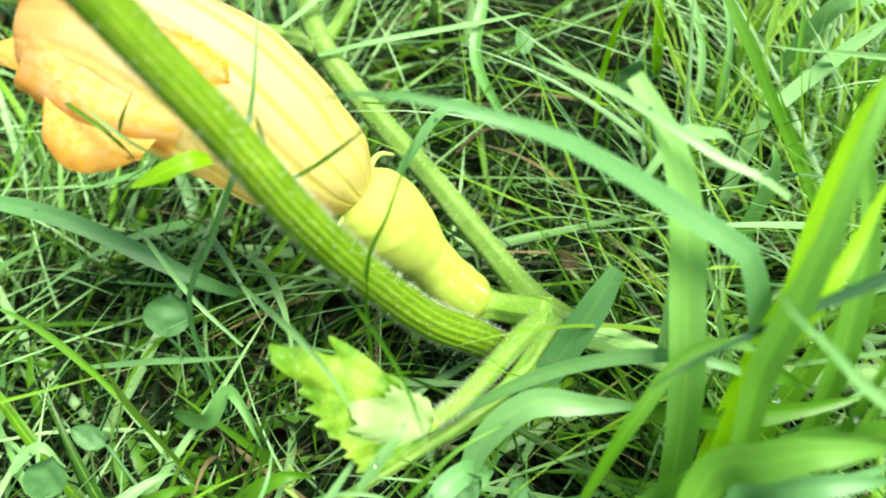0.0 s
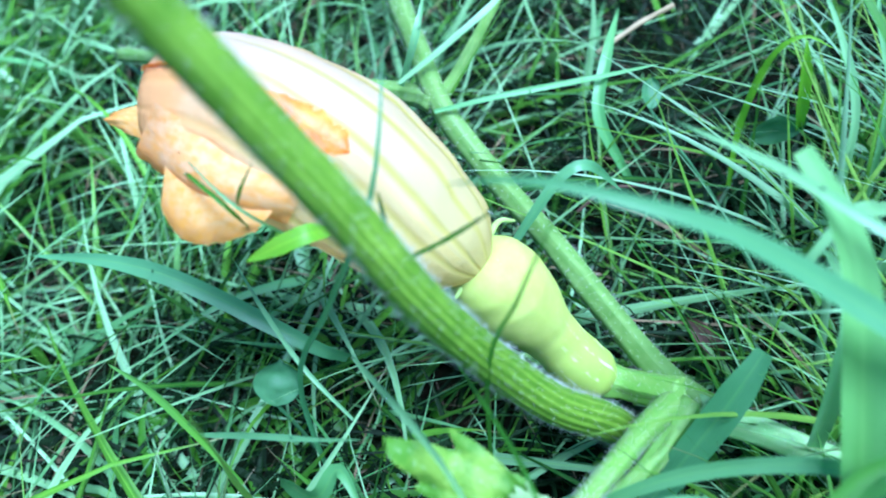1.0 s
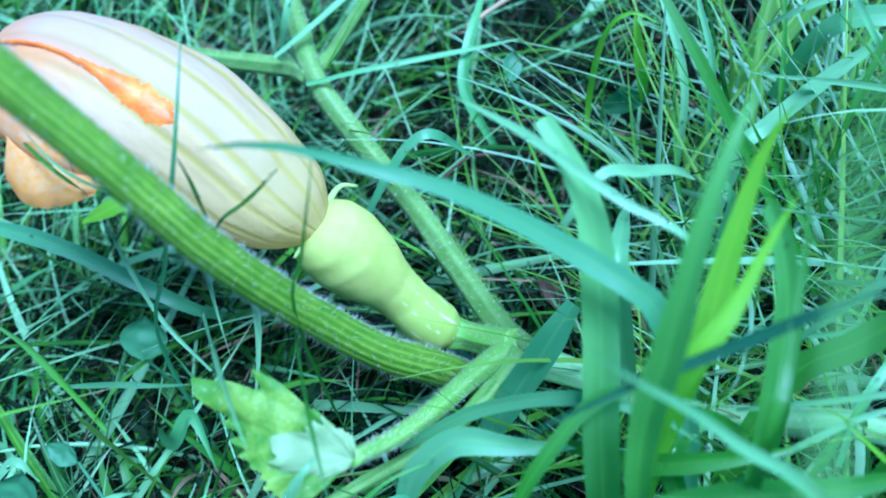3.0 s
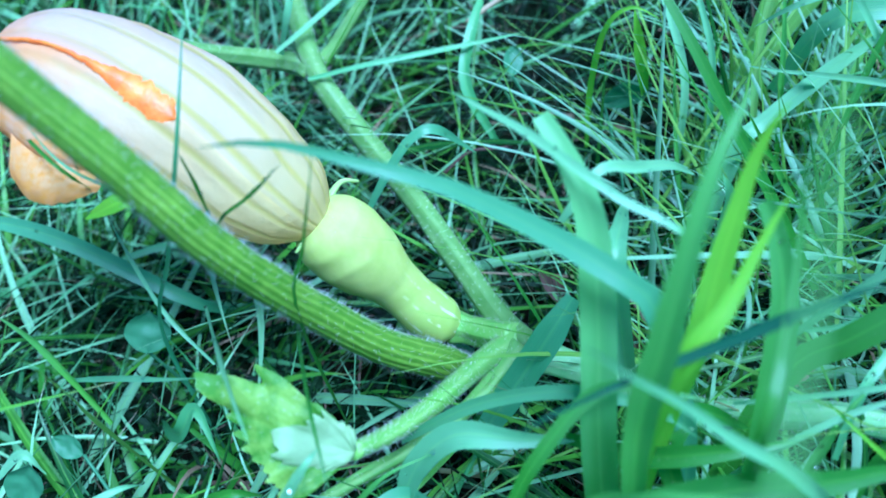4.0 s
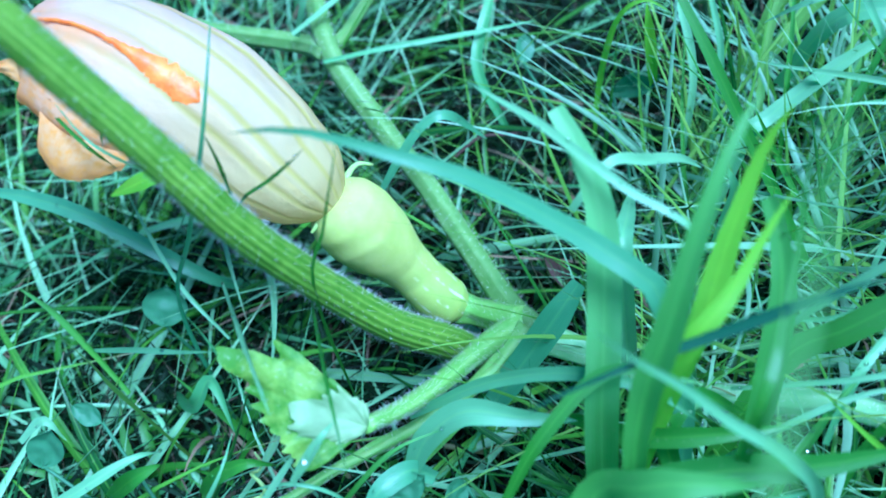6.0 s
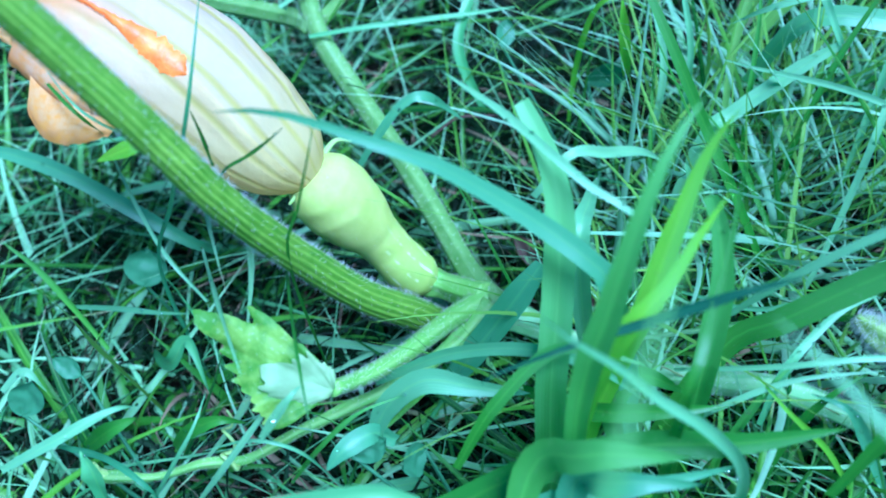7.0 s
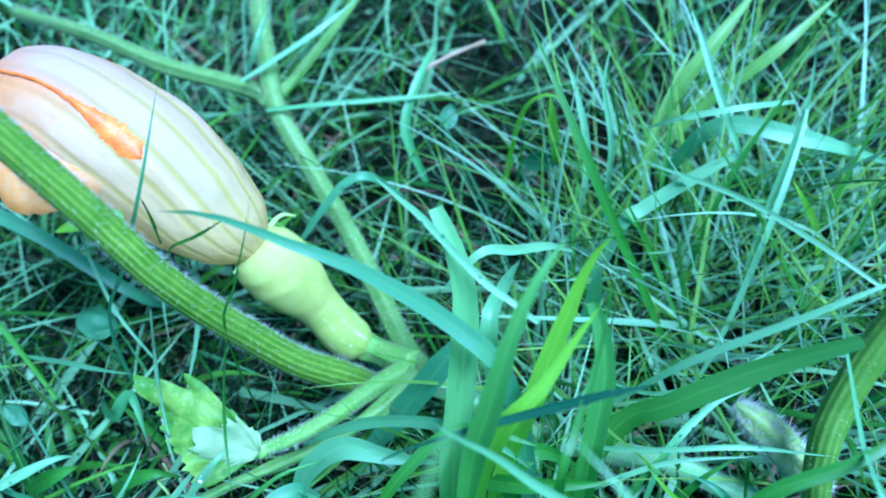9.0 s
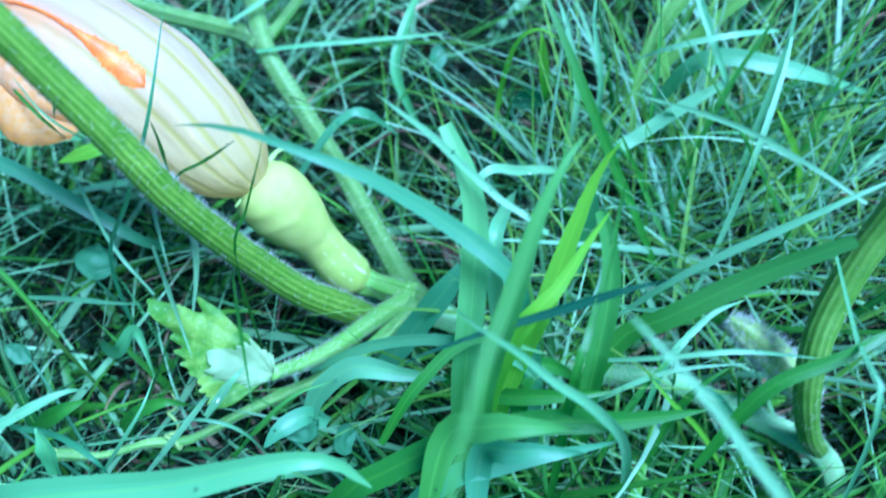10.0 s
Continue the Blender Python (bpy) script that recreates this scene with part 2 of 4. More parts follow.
def make_leaf():
    n = Nodes("squash_leaf")
    u, v = n.uv()
    blotch = n.noise(130.0, 3.0)
    c = n.mix(n.ramp(blotch, 0.42, 0.6), rgb(0.11, 0.24, 0.010), rgb(0.24, 0.38, 0.035))
    c = n.mix(n.math("MULTIPLY", n.ramp(n.noise(800.0, 2.0), 0.6, 0.7), 0.2), c, rgb(0.55, 0.68, 0.40))
    return n.finish(c, 0.55, 0.16, n.noise(420.0, 4.0), 0.6, 0.0006, spec=0.3)


leaf_green = make_leaf()


def plain(name, colour, rough, scale, spread=0.25, through_light=0.0, bump=0.3):
    n = Nodes(name)
    c = n.mix(n.noise(scale, 4.0), rgb(*[x * (1 - spread) for x in colour]), rgb(*[min(1, x * (1 + spread)) for x in colour]))
    return n.finish(c, rough, through_light, n.noise(scale * 4), bump, 0.0004)


hair_white = plain("hair_white", (0.74, 0.78, 0.62), 0.5, 300.0, 0.1, 0.4)
leaf_pale = plain("pale_leaf_underside", (0.36, 0.50, 0.18), 0.6, 160.0, 0.35, 0.3)
weed_green = plain("weed_leaf", (0.11, 0.25, 0.085), 0.55, 160.0, 0.35, 0.3)
straw = plain("straw", (0.14, 0.10, 0.05), 0.7, 200.0, 0.4, 0.1)
tan_straw = plain("tan_straw", (0.40, 0.31, 0.15), 0.6, 240.0, 0.3, 0.1)
dead_brown = plain("dead_leaf_brown", (0.10, 0.058, 0.034), 0.8, 180.0, 0.45, 0.15)


def make_soil():
    n = Nodes("soil")
    # Soil kept near-black: the shade under the grass is in this colour.
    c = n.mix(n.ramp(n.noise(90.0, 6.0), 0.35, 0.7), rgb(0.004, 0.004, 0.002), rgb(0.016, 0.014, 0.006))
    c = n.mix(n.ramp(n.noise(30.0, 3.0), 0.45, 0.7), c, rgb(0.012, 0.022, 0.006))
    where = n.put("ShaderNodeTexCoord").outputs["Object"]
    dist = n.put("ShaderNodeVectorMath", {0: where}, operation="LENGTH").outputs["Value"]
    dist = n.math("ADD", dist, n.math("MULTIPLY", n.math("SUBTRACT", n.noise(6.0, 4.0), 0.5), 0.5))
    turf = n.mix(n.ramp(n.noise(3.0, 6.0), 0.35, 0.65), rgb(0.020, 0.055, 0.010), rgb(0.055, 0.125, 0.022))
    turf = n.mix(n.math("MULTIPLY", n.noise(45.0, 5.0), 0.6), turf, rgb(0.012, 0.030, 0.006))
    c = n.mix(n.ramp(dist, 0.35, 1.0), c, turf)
    return n.finish(c, 0.95, 0.0, n.noise(260.0, 6.0), 0.8, 0.003, spec=0.05)


soil = make_soil()


def make_water():
    n = Nodes("dew")
    n.tree.links.new(n.put("ShaderNodeBsdfPrincipled", {"Base Color": rgb(1, 1, 1), "Roughness": 0.02, "Transmission Weight": 1.0, "IOR": 1.33}).outputs[0], n.out.inputs[0])
    return n.mat


dew = make_water()


# ---- shapes ----
def mesh_of(name, verts, faces, uvs=None, smooth=True):
    me = bpy.data.meshes.new(name)
    me.from_pydata([tuple(v) for v in verts], [], [tuple(f) for f in faces])
    if uvs is not None:
        layer = me.uv_layers.new(name="UVMap")
        loops = np.empty(len(me.loops), dtype=np.int32)
        me.loops.foreach_get("vertex_index", loops)
        layer.data.foreach_set("uv", np.asarray(uvs, dtype=np.float32)[loops].ravel())
    if smooth:
        me.polygons.foreach_set("use_smooth", np.ones(len(me.polygons), dtype=bool))
    me.update()
    return me


def part(name, me, material, parent=None, label=""):
    ob = new(name, me)
    if not me.materials:
        me.materials.append(material)
    ob.parent = parent
    return tagged(ob, label)


def grid_faces(rows, cols, close=False):
    f = []
    for i in range(rows - 1):
        for j in range(cols if close else cols - 1):
            k = (j + 1) % cols
            f.append((i * cols + j, i * cols + k, (i + 1) * cols + k, (i + 1) * cols + j))
    return f


def spline(points, count):
    """Evenly stepped points on a smooth curve through the given ones."""
    p = np.array(points, dtype=float)
    if len(p) == 2:
        return p[0] + (p[1] - p[0]) * np.linspace(0, 1, count)[:, None]
    ext = np.vstack([2 * p[0] - p[1], p, 2 * p[-1] - p[-2]])
    knots = np.concatenate([[0], np.cumsum(np.linalg.norm(np.diff(p, axis=0), axis=1))])
    out = []
    for s in np.linspace(0, knots[-1], count):
        i = min(max(int(np.searchsorted(knots, s, side="right")) - 1, 0), len(p) - 2)
        t = (s - knots[i]) / (knots[i + 1] - knots[i])
        a, b, c, d = ext[i:i + 4]
        out.append(0.5 * (2 * b + (c - a) * t + (2 * a - 5 * b + 4 * c - d) * t * t + (3 * b - a - 3 * c + d) * t ** 3))
    return np.array(out)


def unit(v):
    v = np.asarray(v, dtype=float)
    return v / np.maximum(np.linalg.norm(v, axis=-1, keepdims=True), 1e-9)


def rails(path, toward):
    """Tangent, first side (nearest to toward) and second side along a path."""
    tan = unit(np.gradient(path, axis=0))
    a = np.asarray(toward, dtype=float) - tan * (tan @ np.asarray(toward, dtype=float))[:, None]
    a = unit(a)
    return tan, a, np.cross(tan, a)


def profile(keys, count):
    """Smooth radii from (place, radius) pairs."""
    k = np.array(keys)
    t = np.linspace(0, 1, count)
    fine = np.interp(np.linspace(0, 1, 400), k[:, 0], k[:, 1])
    w = np.hanning(31)
    padded = np.concatenate([np.full(15, fine[0]), fine, np.full(15, fine[-1])])
    return np.interp(t, np.linspace(0, 1, 400), np.convolve(padded, w / w.sum(), "valid"))


def tube(name, points, radii, sides=20, steps=40, ridges=0, depth=0.0, toward=(0.3, -0.6, 0.7), closed=True, rough=0.0, twist=0.0):
    path = spline(points, steps)
    r = profile(radii, steps) if not np.isscalar(radii) else np.full(steps, radii)
    tan, a, b = rails(path, toward)
    ang = np.linspace(0, 2 * np.pi, sides + 1)
    turn = ang[None, :] + twist * np.linspace(0, 1, steps)[:, None]
    rad = r[:, None] * (1 + depth * np.cos(ridges * ang)[None, :])
    if rough:
        rad = rad * (1 + rough * np.array([[noise.noise(Vector((math.cos(t) * 1.5, math.sin(t) * 1.5, i * 0.22))) for t in ang] for i in range(steps)]))
    v = path[:, None, :] + rad[..., None] * (np.cos(turn)[..., None] * a[:, None, :] + np.sin(turn)[..., None] * b[:, None, :])
    uv = np.stack(np.broadcast_arrays(np.linspace(0, 1, sides + 1)[None, :], np.linspace(0, 1, steps)[:, None]), -1)
    verts, uvs = list(v.reshape(-1, 3)), list(uv.reshape(-1, 2))
    faces = grid_faces(steps, sides + 1)
    if closed:
        for row, end in ((0, path[0]), (steps - 1, path[-1])):
            c = len(verts)
            verts.append(end)
            uvs.append((0.5, row / (steps - 1)))
            for j in range(sides):
                q = (row * (sides + 1) + j, row * (sides + 1) + j + 1)
                faces.append((c, q[1], q[0]) if row == 0 else (c, q[0], q[1]))
    return mesh_of(name, verts, faces, uvs)


def hairs(name, points, radii, count, length, seed, toward=(0.3, -0.6, 0.7), thick=0.00005, lean=0.22, face=1.0):
    """Fine stiff hairs standing off a tube."""
    rng = np.random.default_rng(seed)
    steps = 120
    path = spline(points, steps)
    r = profile(radii, steps) if not np.isscalar(radii) else np.full(steps, radii)
    tan, a, b = rails(path, toward)
    i = rng.integers(0, steps, count)
    th = rng.uniform(0, 2 * np.pi, count)
    shown = (np.cos(th) < 0.45) | (rng.random(count) < face)
    i, th = i[shown], th[shown]
    count = len(i)
    out = np.cos(th)[:, None] * a[i] + np.sin(th)[:, None] * b[i]
    base = path[i] + out * (r[i] * 0.97)[:, None] + tan[i] * rng.uniform(-1, 1, count)[:, None] * 0.0006
    way = unit(out + rng.normal(0, lean, (count, 3)))
    tip = base + way * (length * rng.uniform(0.45, 1.1, count))[:, None]
    s1 = unit(np.cross(way, tan[i]))
    s2 = np.cross(way, s1)
    rings = [base + thick * (math.cos(k * 2.0944) * s1 + math.sin(k * 2.0944) * s2) for k in range(3)]
    v = np.stack(rings + [tip], 1).reshape(-1, 3)
    f = [(4 * k + p, 4 * k + q, 4 * k + 3) for k in range(count) for p, q in ((0, 1), (1, 2), (2, 0))]
    return mesh_of(name, v, f)


def blade_mesh(name, points, width, facing=(0.0, -0.55, 0.8), fold=0.22, steps=26, blunt=0.0, wave=0.0, seed=0, foot=0.62, taper=0.38):
    """A grass blade: a folded strip, narrow at its foot, tapering to its tip."""
    path = spline(points, steps)
    tan = unit(np.gradient(path, axis=0))
    side = unit(np.cross(tan, np.asarray(facing, dtype=float)))
    up = np.cross(side, tan)
    s = np.linspace(0, 1, steps)
    half = 0.5 * width * np.clip(foot + 1.2 * s, 0, 1) * np.clip((1 - s) / taper + blunt, 0, 1) ** 0.75
    rng = np.random.default_rng(seed)
    ripple = wave * width * np.sin(s * rng.uniform(9, 16) + rng.uniform(0, 6))
    cols = np.array([-1.0, -0.5, 0.0, 0.5, 1.0])
    v = path[:, None, :] + side[:, None, :] * (half[:, None] * cols)[..., None]
    lift = (np.abs(cols) * fold)[None, :] * half[:, None] + ripple[:, None] * cols[None, :]
    v = v + up[:, None, :] * lift[..., None]
    uv = np.stack(np.broadcast_arrays(((cols + 1) / 2)[None, :], s[:, None]), -1)
    return mesh_of(name, v.reshape(-1, 3), grid_faces(steps, 5), uv.reshape(-1, 2))


made_blades = []


def grass_blade(points, width, material, label, facing=(0.0, -0.55, 0.8), blunt=0.0, foot=0.62, taper=0.38):
    k = len(made_blades)
    ob = part("grass_blade", blade_mesh("grass_blade", points, width, facing, 0.18 + 0.1 * (k % 3), 28, blunt, 0.06, k, foot, taper), material)
    made_blades.append(ob)
    return tagged(ob, label, "grass", "single grass blades")


# ---- ground ----
def build_ground():
    xs = np.concatenate([[-60, -12, -3, -1.2], np.linspace(-0.6, 0.7, 66), [1.3, 3, 12, 60]])
    ys = np.concatenate([[-60, -12, -3, -1.0], np.linspace(-0.35, 0.75, 56), [1.2, 3, 12, 60]])
    v, uv = [], []
    for y in ys:
        for x in xs:
            h = -0.020 + 0.008 * noise.noise(Vector((x * 9, y * 9, 0))) + 0.004 * noise.noise(Vector((x * 40, y * 40, 2)))
            near = math.exp(-((x - 0.01) ** 2 + (y - 0.0) ** 2) / 0.006)
            v.append((x, y, h - 0.004 * near))
            uv.append((x, y))
    tagged(part("ground", mesh_of("ground", v, grid_faces(len(ys), len(xs)), uv), soil), "soil under lawn thatch, near-black with gap shade in its colour", "ground", "", "structure")


build_ground()

# ---- squash vine ----
vine = tagged(new("squash_vine"), "young squash plant with closed blossom trailing through grass", "squash plant")
CAM_SIDE = (0.42, -0.62, 0.66)

PETIOLE = [(0.0050, 0.0033, 0.0040), (-0.0030, -0.0012, 0.0220), (-0.0122, -0.0064, 0.0399), (-0.0206, -0.0104, 0.0621), (-0.0263, -0.0141, 0.0824), (-0.0307, -0.0164, 0.0996), (-0.0343, -0.0167, 0.1138), (-0.0380, -0.0164, 0.1256), (-0.0417, -0.0160, 0.1358), (-0.0449, -0.0157, 0.1451), (-0.0500, -0.0155, 0.1600), (-0.0545, -0.0155, 0.1750)]
PET_R = [(0, 0.0046), (0.08, 0.0050), (0.35, 0.0044), (0.7, 0.0038), (1, 0.0036)]
petiole = part("leaf_stalk", tube("leaf_stalk", PETIOLE, PET_R, 120, 80, 15, 0.018, CAM_SIDE), petiole_green, vine, "thick ribbed green leaf stalk with white bristles")
part("bristles", hairs("bristles", PETIOLE, PET_R, 4800, 0.0019, 3, CAM_SIDE, 0.00006, face=0.25), hair_white, petiole)

FRUIT = [(-0.0300, 0.0215, 0.0600), (-0.0246, 0.0212, 0.0488), (-0.0150, 0.0195, 0.0305), (-0.0072, 0.0160, 0.0190), (-0.0004, 0.0150, 0.0120)]
FRUIT_R = [(0, 0.0050), (0.03, 0.0082), (0.11, 0.0110), (0.24, 0.0120), (0.38, 0.0108), (0.54, 0.0080), (0.66, 0.0073), (0.80, 0.0079), (0.92, 0.0074), (0.98, 0.0050), (1, 0.0035)]
fruit = part("young_fruit", tube("young_fruit", FRUIT, FRUIT_R, 72, 70, 0, 0.0, CAM_SIDE, True, 0.02), fruit_skin, vine, "pale green pear-shaped young squash")
part("down", hairs("down", FRUIT, FRUIT_R, 500, 0.0007, 8, CAM_SIDE, 0.00003), hair_white, fruit)
PEDICEL = [(-0.0008, 0.0153, 0.0122), (0.0050, 0.0135, 0.0125), (0.0110, 0.0105, 0.0150), (0.0180, 0.0075, 0.0175)]
pedicel = part("fruit_stalk", tube("fruit_stalk", PEDICEL, [(0, 0.0052), (0.2, 0.0042), (1, 0.0045)], 36, 20, 6, 0.08, CAM_SIDE), stem_light, vine)
part("bristles", hairs("bristles", PEDICEL, 0.0043, 260, 0.0016, 5), hair_white, pedicel)

# blossom: five overlapping petals on one bulging axis
BLOOM = [(-0.0295, 0.0215, 0.0575), (-0.0410, 0.0255, 0.0700), (-0.0580, 0.0310, 0.0860), (-0.0800, 0.0355, 0.0990), (-0.0990, 0.0370, 0.1030)]
BLOOM_R = [(0, 0.0050), (0.03, 0.0085), (0.10, 0.0130), (0.25, 0.0172), (0.45, 0.0196), (0.65, 0.0195), (0.82, 0.0178), (0.92, 0.0148), (0.97, 0.0110), (1, 0.0040)]
blossom = part("blossom", tube("blossom", BLOOM, [(a, (0.90 - 0.62 * min(1, a * 8)) * r) for a, r in BLOOM_R], 40, 40, 0, 0.0, CAM_SIDE), petal_cream, vine, "closed cream squash blossom with orange frilled tips")


def petal(middle, spread, lift, seed):
    rows, cols = 60, 26
    path = spline(BLOOM, rows)
    r = profile(BLOOM_R, rows)
    tan, a, b = rails(path, CAM_SIDE)
    v, uv = [], []
    for i in range(rows):
        s = i / (rows - 1)
        for j in range(cols):
            q = 2 * j / (cols - 1) - 1
            th = radians(middle - 19 + 50 * s + spread * q * (1 - 0.02 * math.sin(s * 3.1)))
            rib = 0.016 * math.cos(q * 2 * math.pi) * math.sin(min(1, s * 1.2) * math.pi)
            wob = 0.05 * noise.noise(Vector((q * 1.2 + seed, s * 5, seed * 3.1))) + 0.012 * noise.noise(Vector((q * 6 + seed, s * 22, 1)))
            edge = lift * (abs(q) ** 6) * math.sin(s * math.pi)
            rad = r[i] * (1 + rib + wob) + edge + 0.0001 * (1 + q)
            v.append(path[i] + rad * (math.cos(th) * a[i] + math.sin(th) * b[i]))
            uv.append(((q + 1) / 2, s))
    return mesh_of("petal", v, grid_faces(rows, cols), uv)


for k in range(5):
    part("petal", petal(36 + 72 * k, 39.0, 0.0, k), (petal_cream, petal_cream, petal_cream, petal_peach_lit, petal_blush_lit)[k], blossom)


def frill(middle, start, stop, width, seed):
    """The ruffled orange rim that shows in the seam between two petals."""
    rows, cols = 70, 5
    path = spline(BLOOM, 200)
    r = profile(BLOOM_R, 200)
    tan, a, b = rails(path, CAM_SIDE)
    v, uv = [], []
    for i in range(rows):
        s = i / (rows - 1)
        k = int((start + (stop - start) * s) * 199)
        w = width * (0.17 + 1.1 * math.exp(-((s - 0.16) / 0.22) ** 2)) * min(1, s * 30, (1 - s) * 6)
        for j in range(cols):
            q = j / (cols - 1) - 0.5
            wig = 0.5 * noise.noise(Vector((s * 26, seed, 0))) + 0.5 * noise.noise(Vector((s * 90, seed + 2 * q, 0)))
            side_w = w * (1 + (0.15 if q < 0 else 0.4) * noise.noise(Vector((s * 30, 3.0 if q < 0 else 8.0, seed))) + 0.2 * noise.noise(Vector((s * 75, 5.0 if q < 0 else 2.0, seed))))
            th = radians(middle - 19 + 50 * k / 199) + (q * side_w + 0.0005 * wig * min(1, s * 8)) / r[k]
            rad = r[k] * 1.015 + 0.0009 * (1 - (2 * q) ** 2) + 0.0006 * abs(noise.noise(Vector((s * 21, q * 9, 5))))
            v.append(path[k] + rad * (math.cos(th) * a[k] + math.sin(th) * b[k]))
            uv.append((q + 0.5, s))
    return mesh_of("petal_margin", v, grid_faces(rows, cols), uv)


part("petal_margin", frill(0, 0.465, 0.95, 0.0054, 2), margin_orange, blossom, "ruffled orange petal edge")


def lobe(name, foot_a, foot_b, tip_a, tip_b, bulge, ruffle, seed, rows=26, cols=30, corner=0.45):
    """A soft petal flap from one edge to the other, bulged and frilled at its rim."""
    fa, fb, ta, tb = (np.array(p) for p in (foot_a, foot_b, tip_a, tip_b))
    nrm = unit(np.cross(fb - fa, ta - fa))
    if nrm @ np.array(CAM_SIDE) < 0:
        nrm = -nrm
    v, uv = [], []
    for i in range(rows):
        s = i / (rows - 1)
        for j in range(cols):
            q = j / (cols - 1)
            round_off = 1 - corner * abs(2 * q - 1) ** 2.5 * s
            p = (fa + (fb - fa) * q) * (1 - s * round_off) + (ta + (tb - ta) * q) * s * round_off
            h = bulge * math.sin(s * math.pi * 0.9) * math.sin(q * math.pi) + ruffle * s ** 2 * noise.noise(Vector((q * 5 + seed, s * 2.0, seed)))
            rim = 0.0008 * s ** 4 * noise.noise(Vector((q * 14, seed, 4)))
            v.append(p + nrm * h + unit(ta - fa) * rim)
            uv.append((q, s))
    return mesh_of(name, v, grid_faces(rows, cols), uv)


part("petal_lobe", lobe("petal_lobe", (-0.0870, 0.0239, 0.1144), (-0.0590, 0.0122, 0.0960), (-0.0986, 0.0220, 0.1009), (-0.0657, 0.0112, 0.0872), 0.0055, 0.0012, 1.0, 34, 44, 0.12), petal_flap, blossom, "open peach-orange petal flap")
part("petal_lobe", lobe("petal_lobe", (-0.0877, 0.0169, 0.1035), (-0.0662, 0.0111, 0.0930), (-0.0912, 0.0056, 0.0928), (-0.0734, 0.0052, 0.0885), 0.0030, 0.0010, 4.0), petal_orange, blossom, "rounded orange petal lobe")
part("petal_lobe", lobe("petal_lobe", (-0.0995, 0.0371, 0.1040), (-0.0992, 0.0297, 0.0993), (-0.1118, 0.0377, 0.1015), (-0.1114, 0.0356, 0.0998), 0.0010, 0.0010, 7.0), petal_orange, blossom, "small pointed orange petal tip")
for k, (tip, mid) in enumerate((((-0.0212, 0.0372, 0.0552), (-0.0250, 0.0335, 0.0590)), ((-0.0345, 0.0130, 0.0560), (-0.0325, 0.0160, 0.0570)))):
    part("sepal", tube("sepal", [(-0.0292, 0.0225, 0.0580), mid, tip], [(0, 0.0012), (0.5, 0.0009), (1, 0.0004)], 10, 14), bud_yellow, blossom, "thin curled green sepal")

VINE_BACK = [(0.0235, 0.0030, 0.0160), (0.0100, 0.0210, 0.0140), (-0.0129, 0.0557, 0.0180), (-0.0340, 0.0816, 0.0280), (-0.0487, 0.0994, 0.0410), (-0.0590, 0.1248, 0.0480), (-0.0694, 0.1540, 0.0500), (-0.0800, 0.2000, 0.0420), (-0.0850, 0.2700, 0.0250)]
stem = part("stem", tube("stem", VINE_BACK, [(0, 0.0048), (0.05, 0.0038), (0.45, 0.0040), (1, 0.0043)], 36, 80, 6, 0.03, rough=0.10), stem_green, vine, "pale green ribbed trailing stem")
part("bristles", hairs("bristles", VINE_BACK, 0.0041, 2600, 0.0018, 11, thick=0.00006), hair_white, stem)
VINE_RIGHT = [(0.0205, 0.0035, 0.0165), (0.0318, 0.0029, 0.0110), (0.0609, -0.0057, 0.0020), (0.0846, -0.0111, 0.0065), (0.1014, -0.0166, 0.0160), (0.1218, -0.0236, 0.0150), (0.1370, -0.0285, 0.0110), (0.1480, -0.0315, 0.0050), (0.1545, -0.0360, -0.0060), (0.1580, -0.0400, -0.0220)]
stem2 = part("stem", tube("stem", VINE_RIGHT, [(0, 0.0050), (0.15, 0.0036), (0.6, 0.0034), (1, 0.0044)], 36, 70, 6, 0.05, rough=0.10), stem_mint, vine, "pale green ribbed trailing stem")
part("bristles", hairs("bristles", VINE_RIGHT, 0.0033, 2600, 0.0020, 12, thick=0.00007), hair_white, stem2)
arm = [(-0.0510, 0.1010, 0.0420), (-0.0628, 0.1090, 0.0410), (-0.1000, 0.1161, 0.0450), (-0.1397, 0.1331, 0.0450), (-0.1900, 0.1550, 0.0380)]
side = part("side_shoot", tube("side_shoot", arm, [(0, 0.0036), (1, 0.0028)], 30, 40, 6, 0.05, rough=0.12), stem_green, vine)
part("bristles", hairs("bristles", arm, 0.0031, 1200, 0.0018, 17, thick=0.00006), hair_white, side)
arm2 = [(-0.0520, 0.1040, 0.0420), (-0.0479, 0.1120, 0.0400), (-0.0419, 0.1309, 0.0400), (-0.0337, 0.1609, 0.0400), (-0.0250, 0.1950, 0.0420)]
part("side_shoot", tube("side_shoot", arm2, [(0, 0.0024), (1, 0.0016)], 24, 30, 6, 0.05), stem_green, vine)
low = [(0.0205, 0.0040, 0.0185), (0.0125, -0.0070, 0.0185), (0.0017, -0.0195, 0.0200), (-0.0144, -0.0309, 0.0210), (-0.0302, -0.0411, 0.0220), (-0.0430, -0.0490, 0.0205), (-0.0535, -0.0525, 0.0245), (-0.0670, -0.0570, 0.0235), (-0.0800, -0.0588, 0.0265)]
LOW_R = [(0, 0.0030), (0.12, 0.0026), (0.3, 0.0021), (0.5, 0.0016), (0.9, 0.0011), (1, 0.0018)]
shoot = part("side_shoot", tube("side_shoot", low, LOW_R, 24, 90, 4, 0.10, rough=0.30), shoot_olive, vine, "thin olive side shoot with a yellow stub")
part("bristles", hairs("bristles", low, LOW_R, 900, 0.0014, 14), hair_white, shoot)
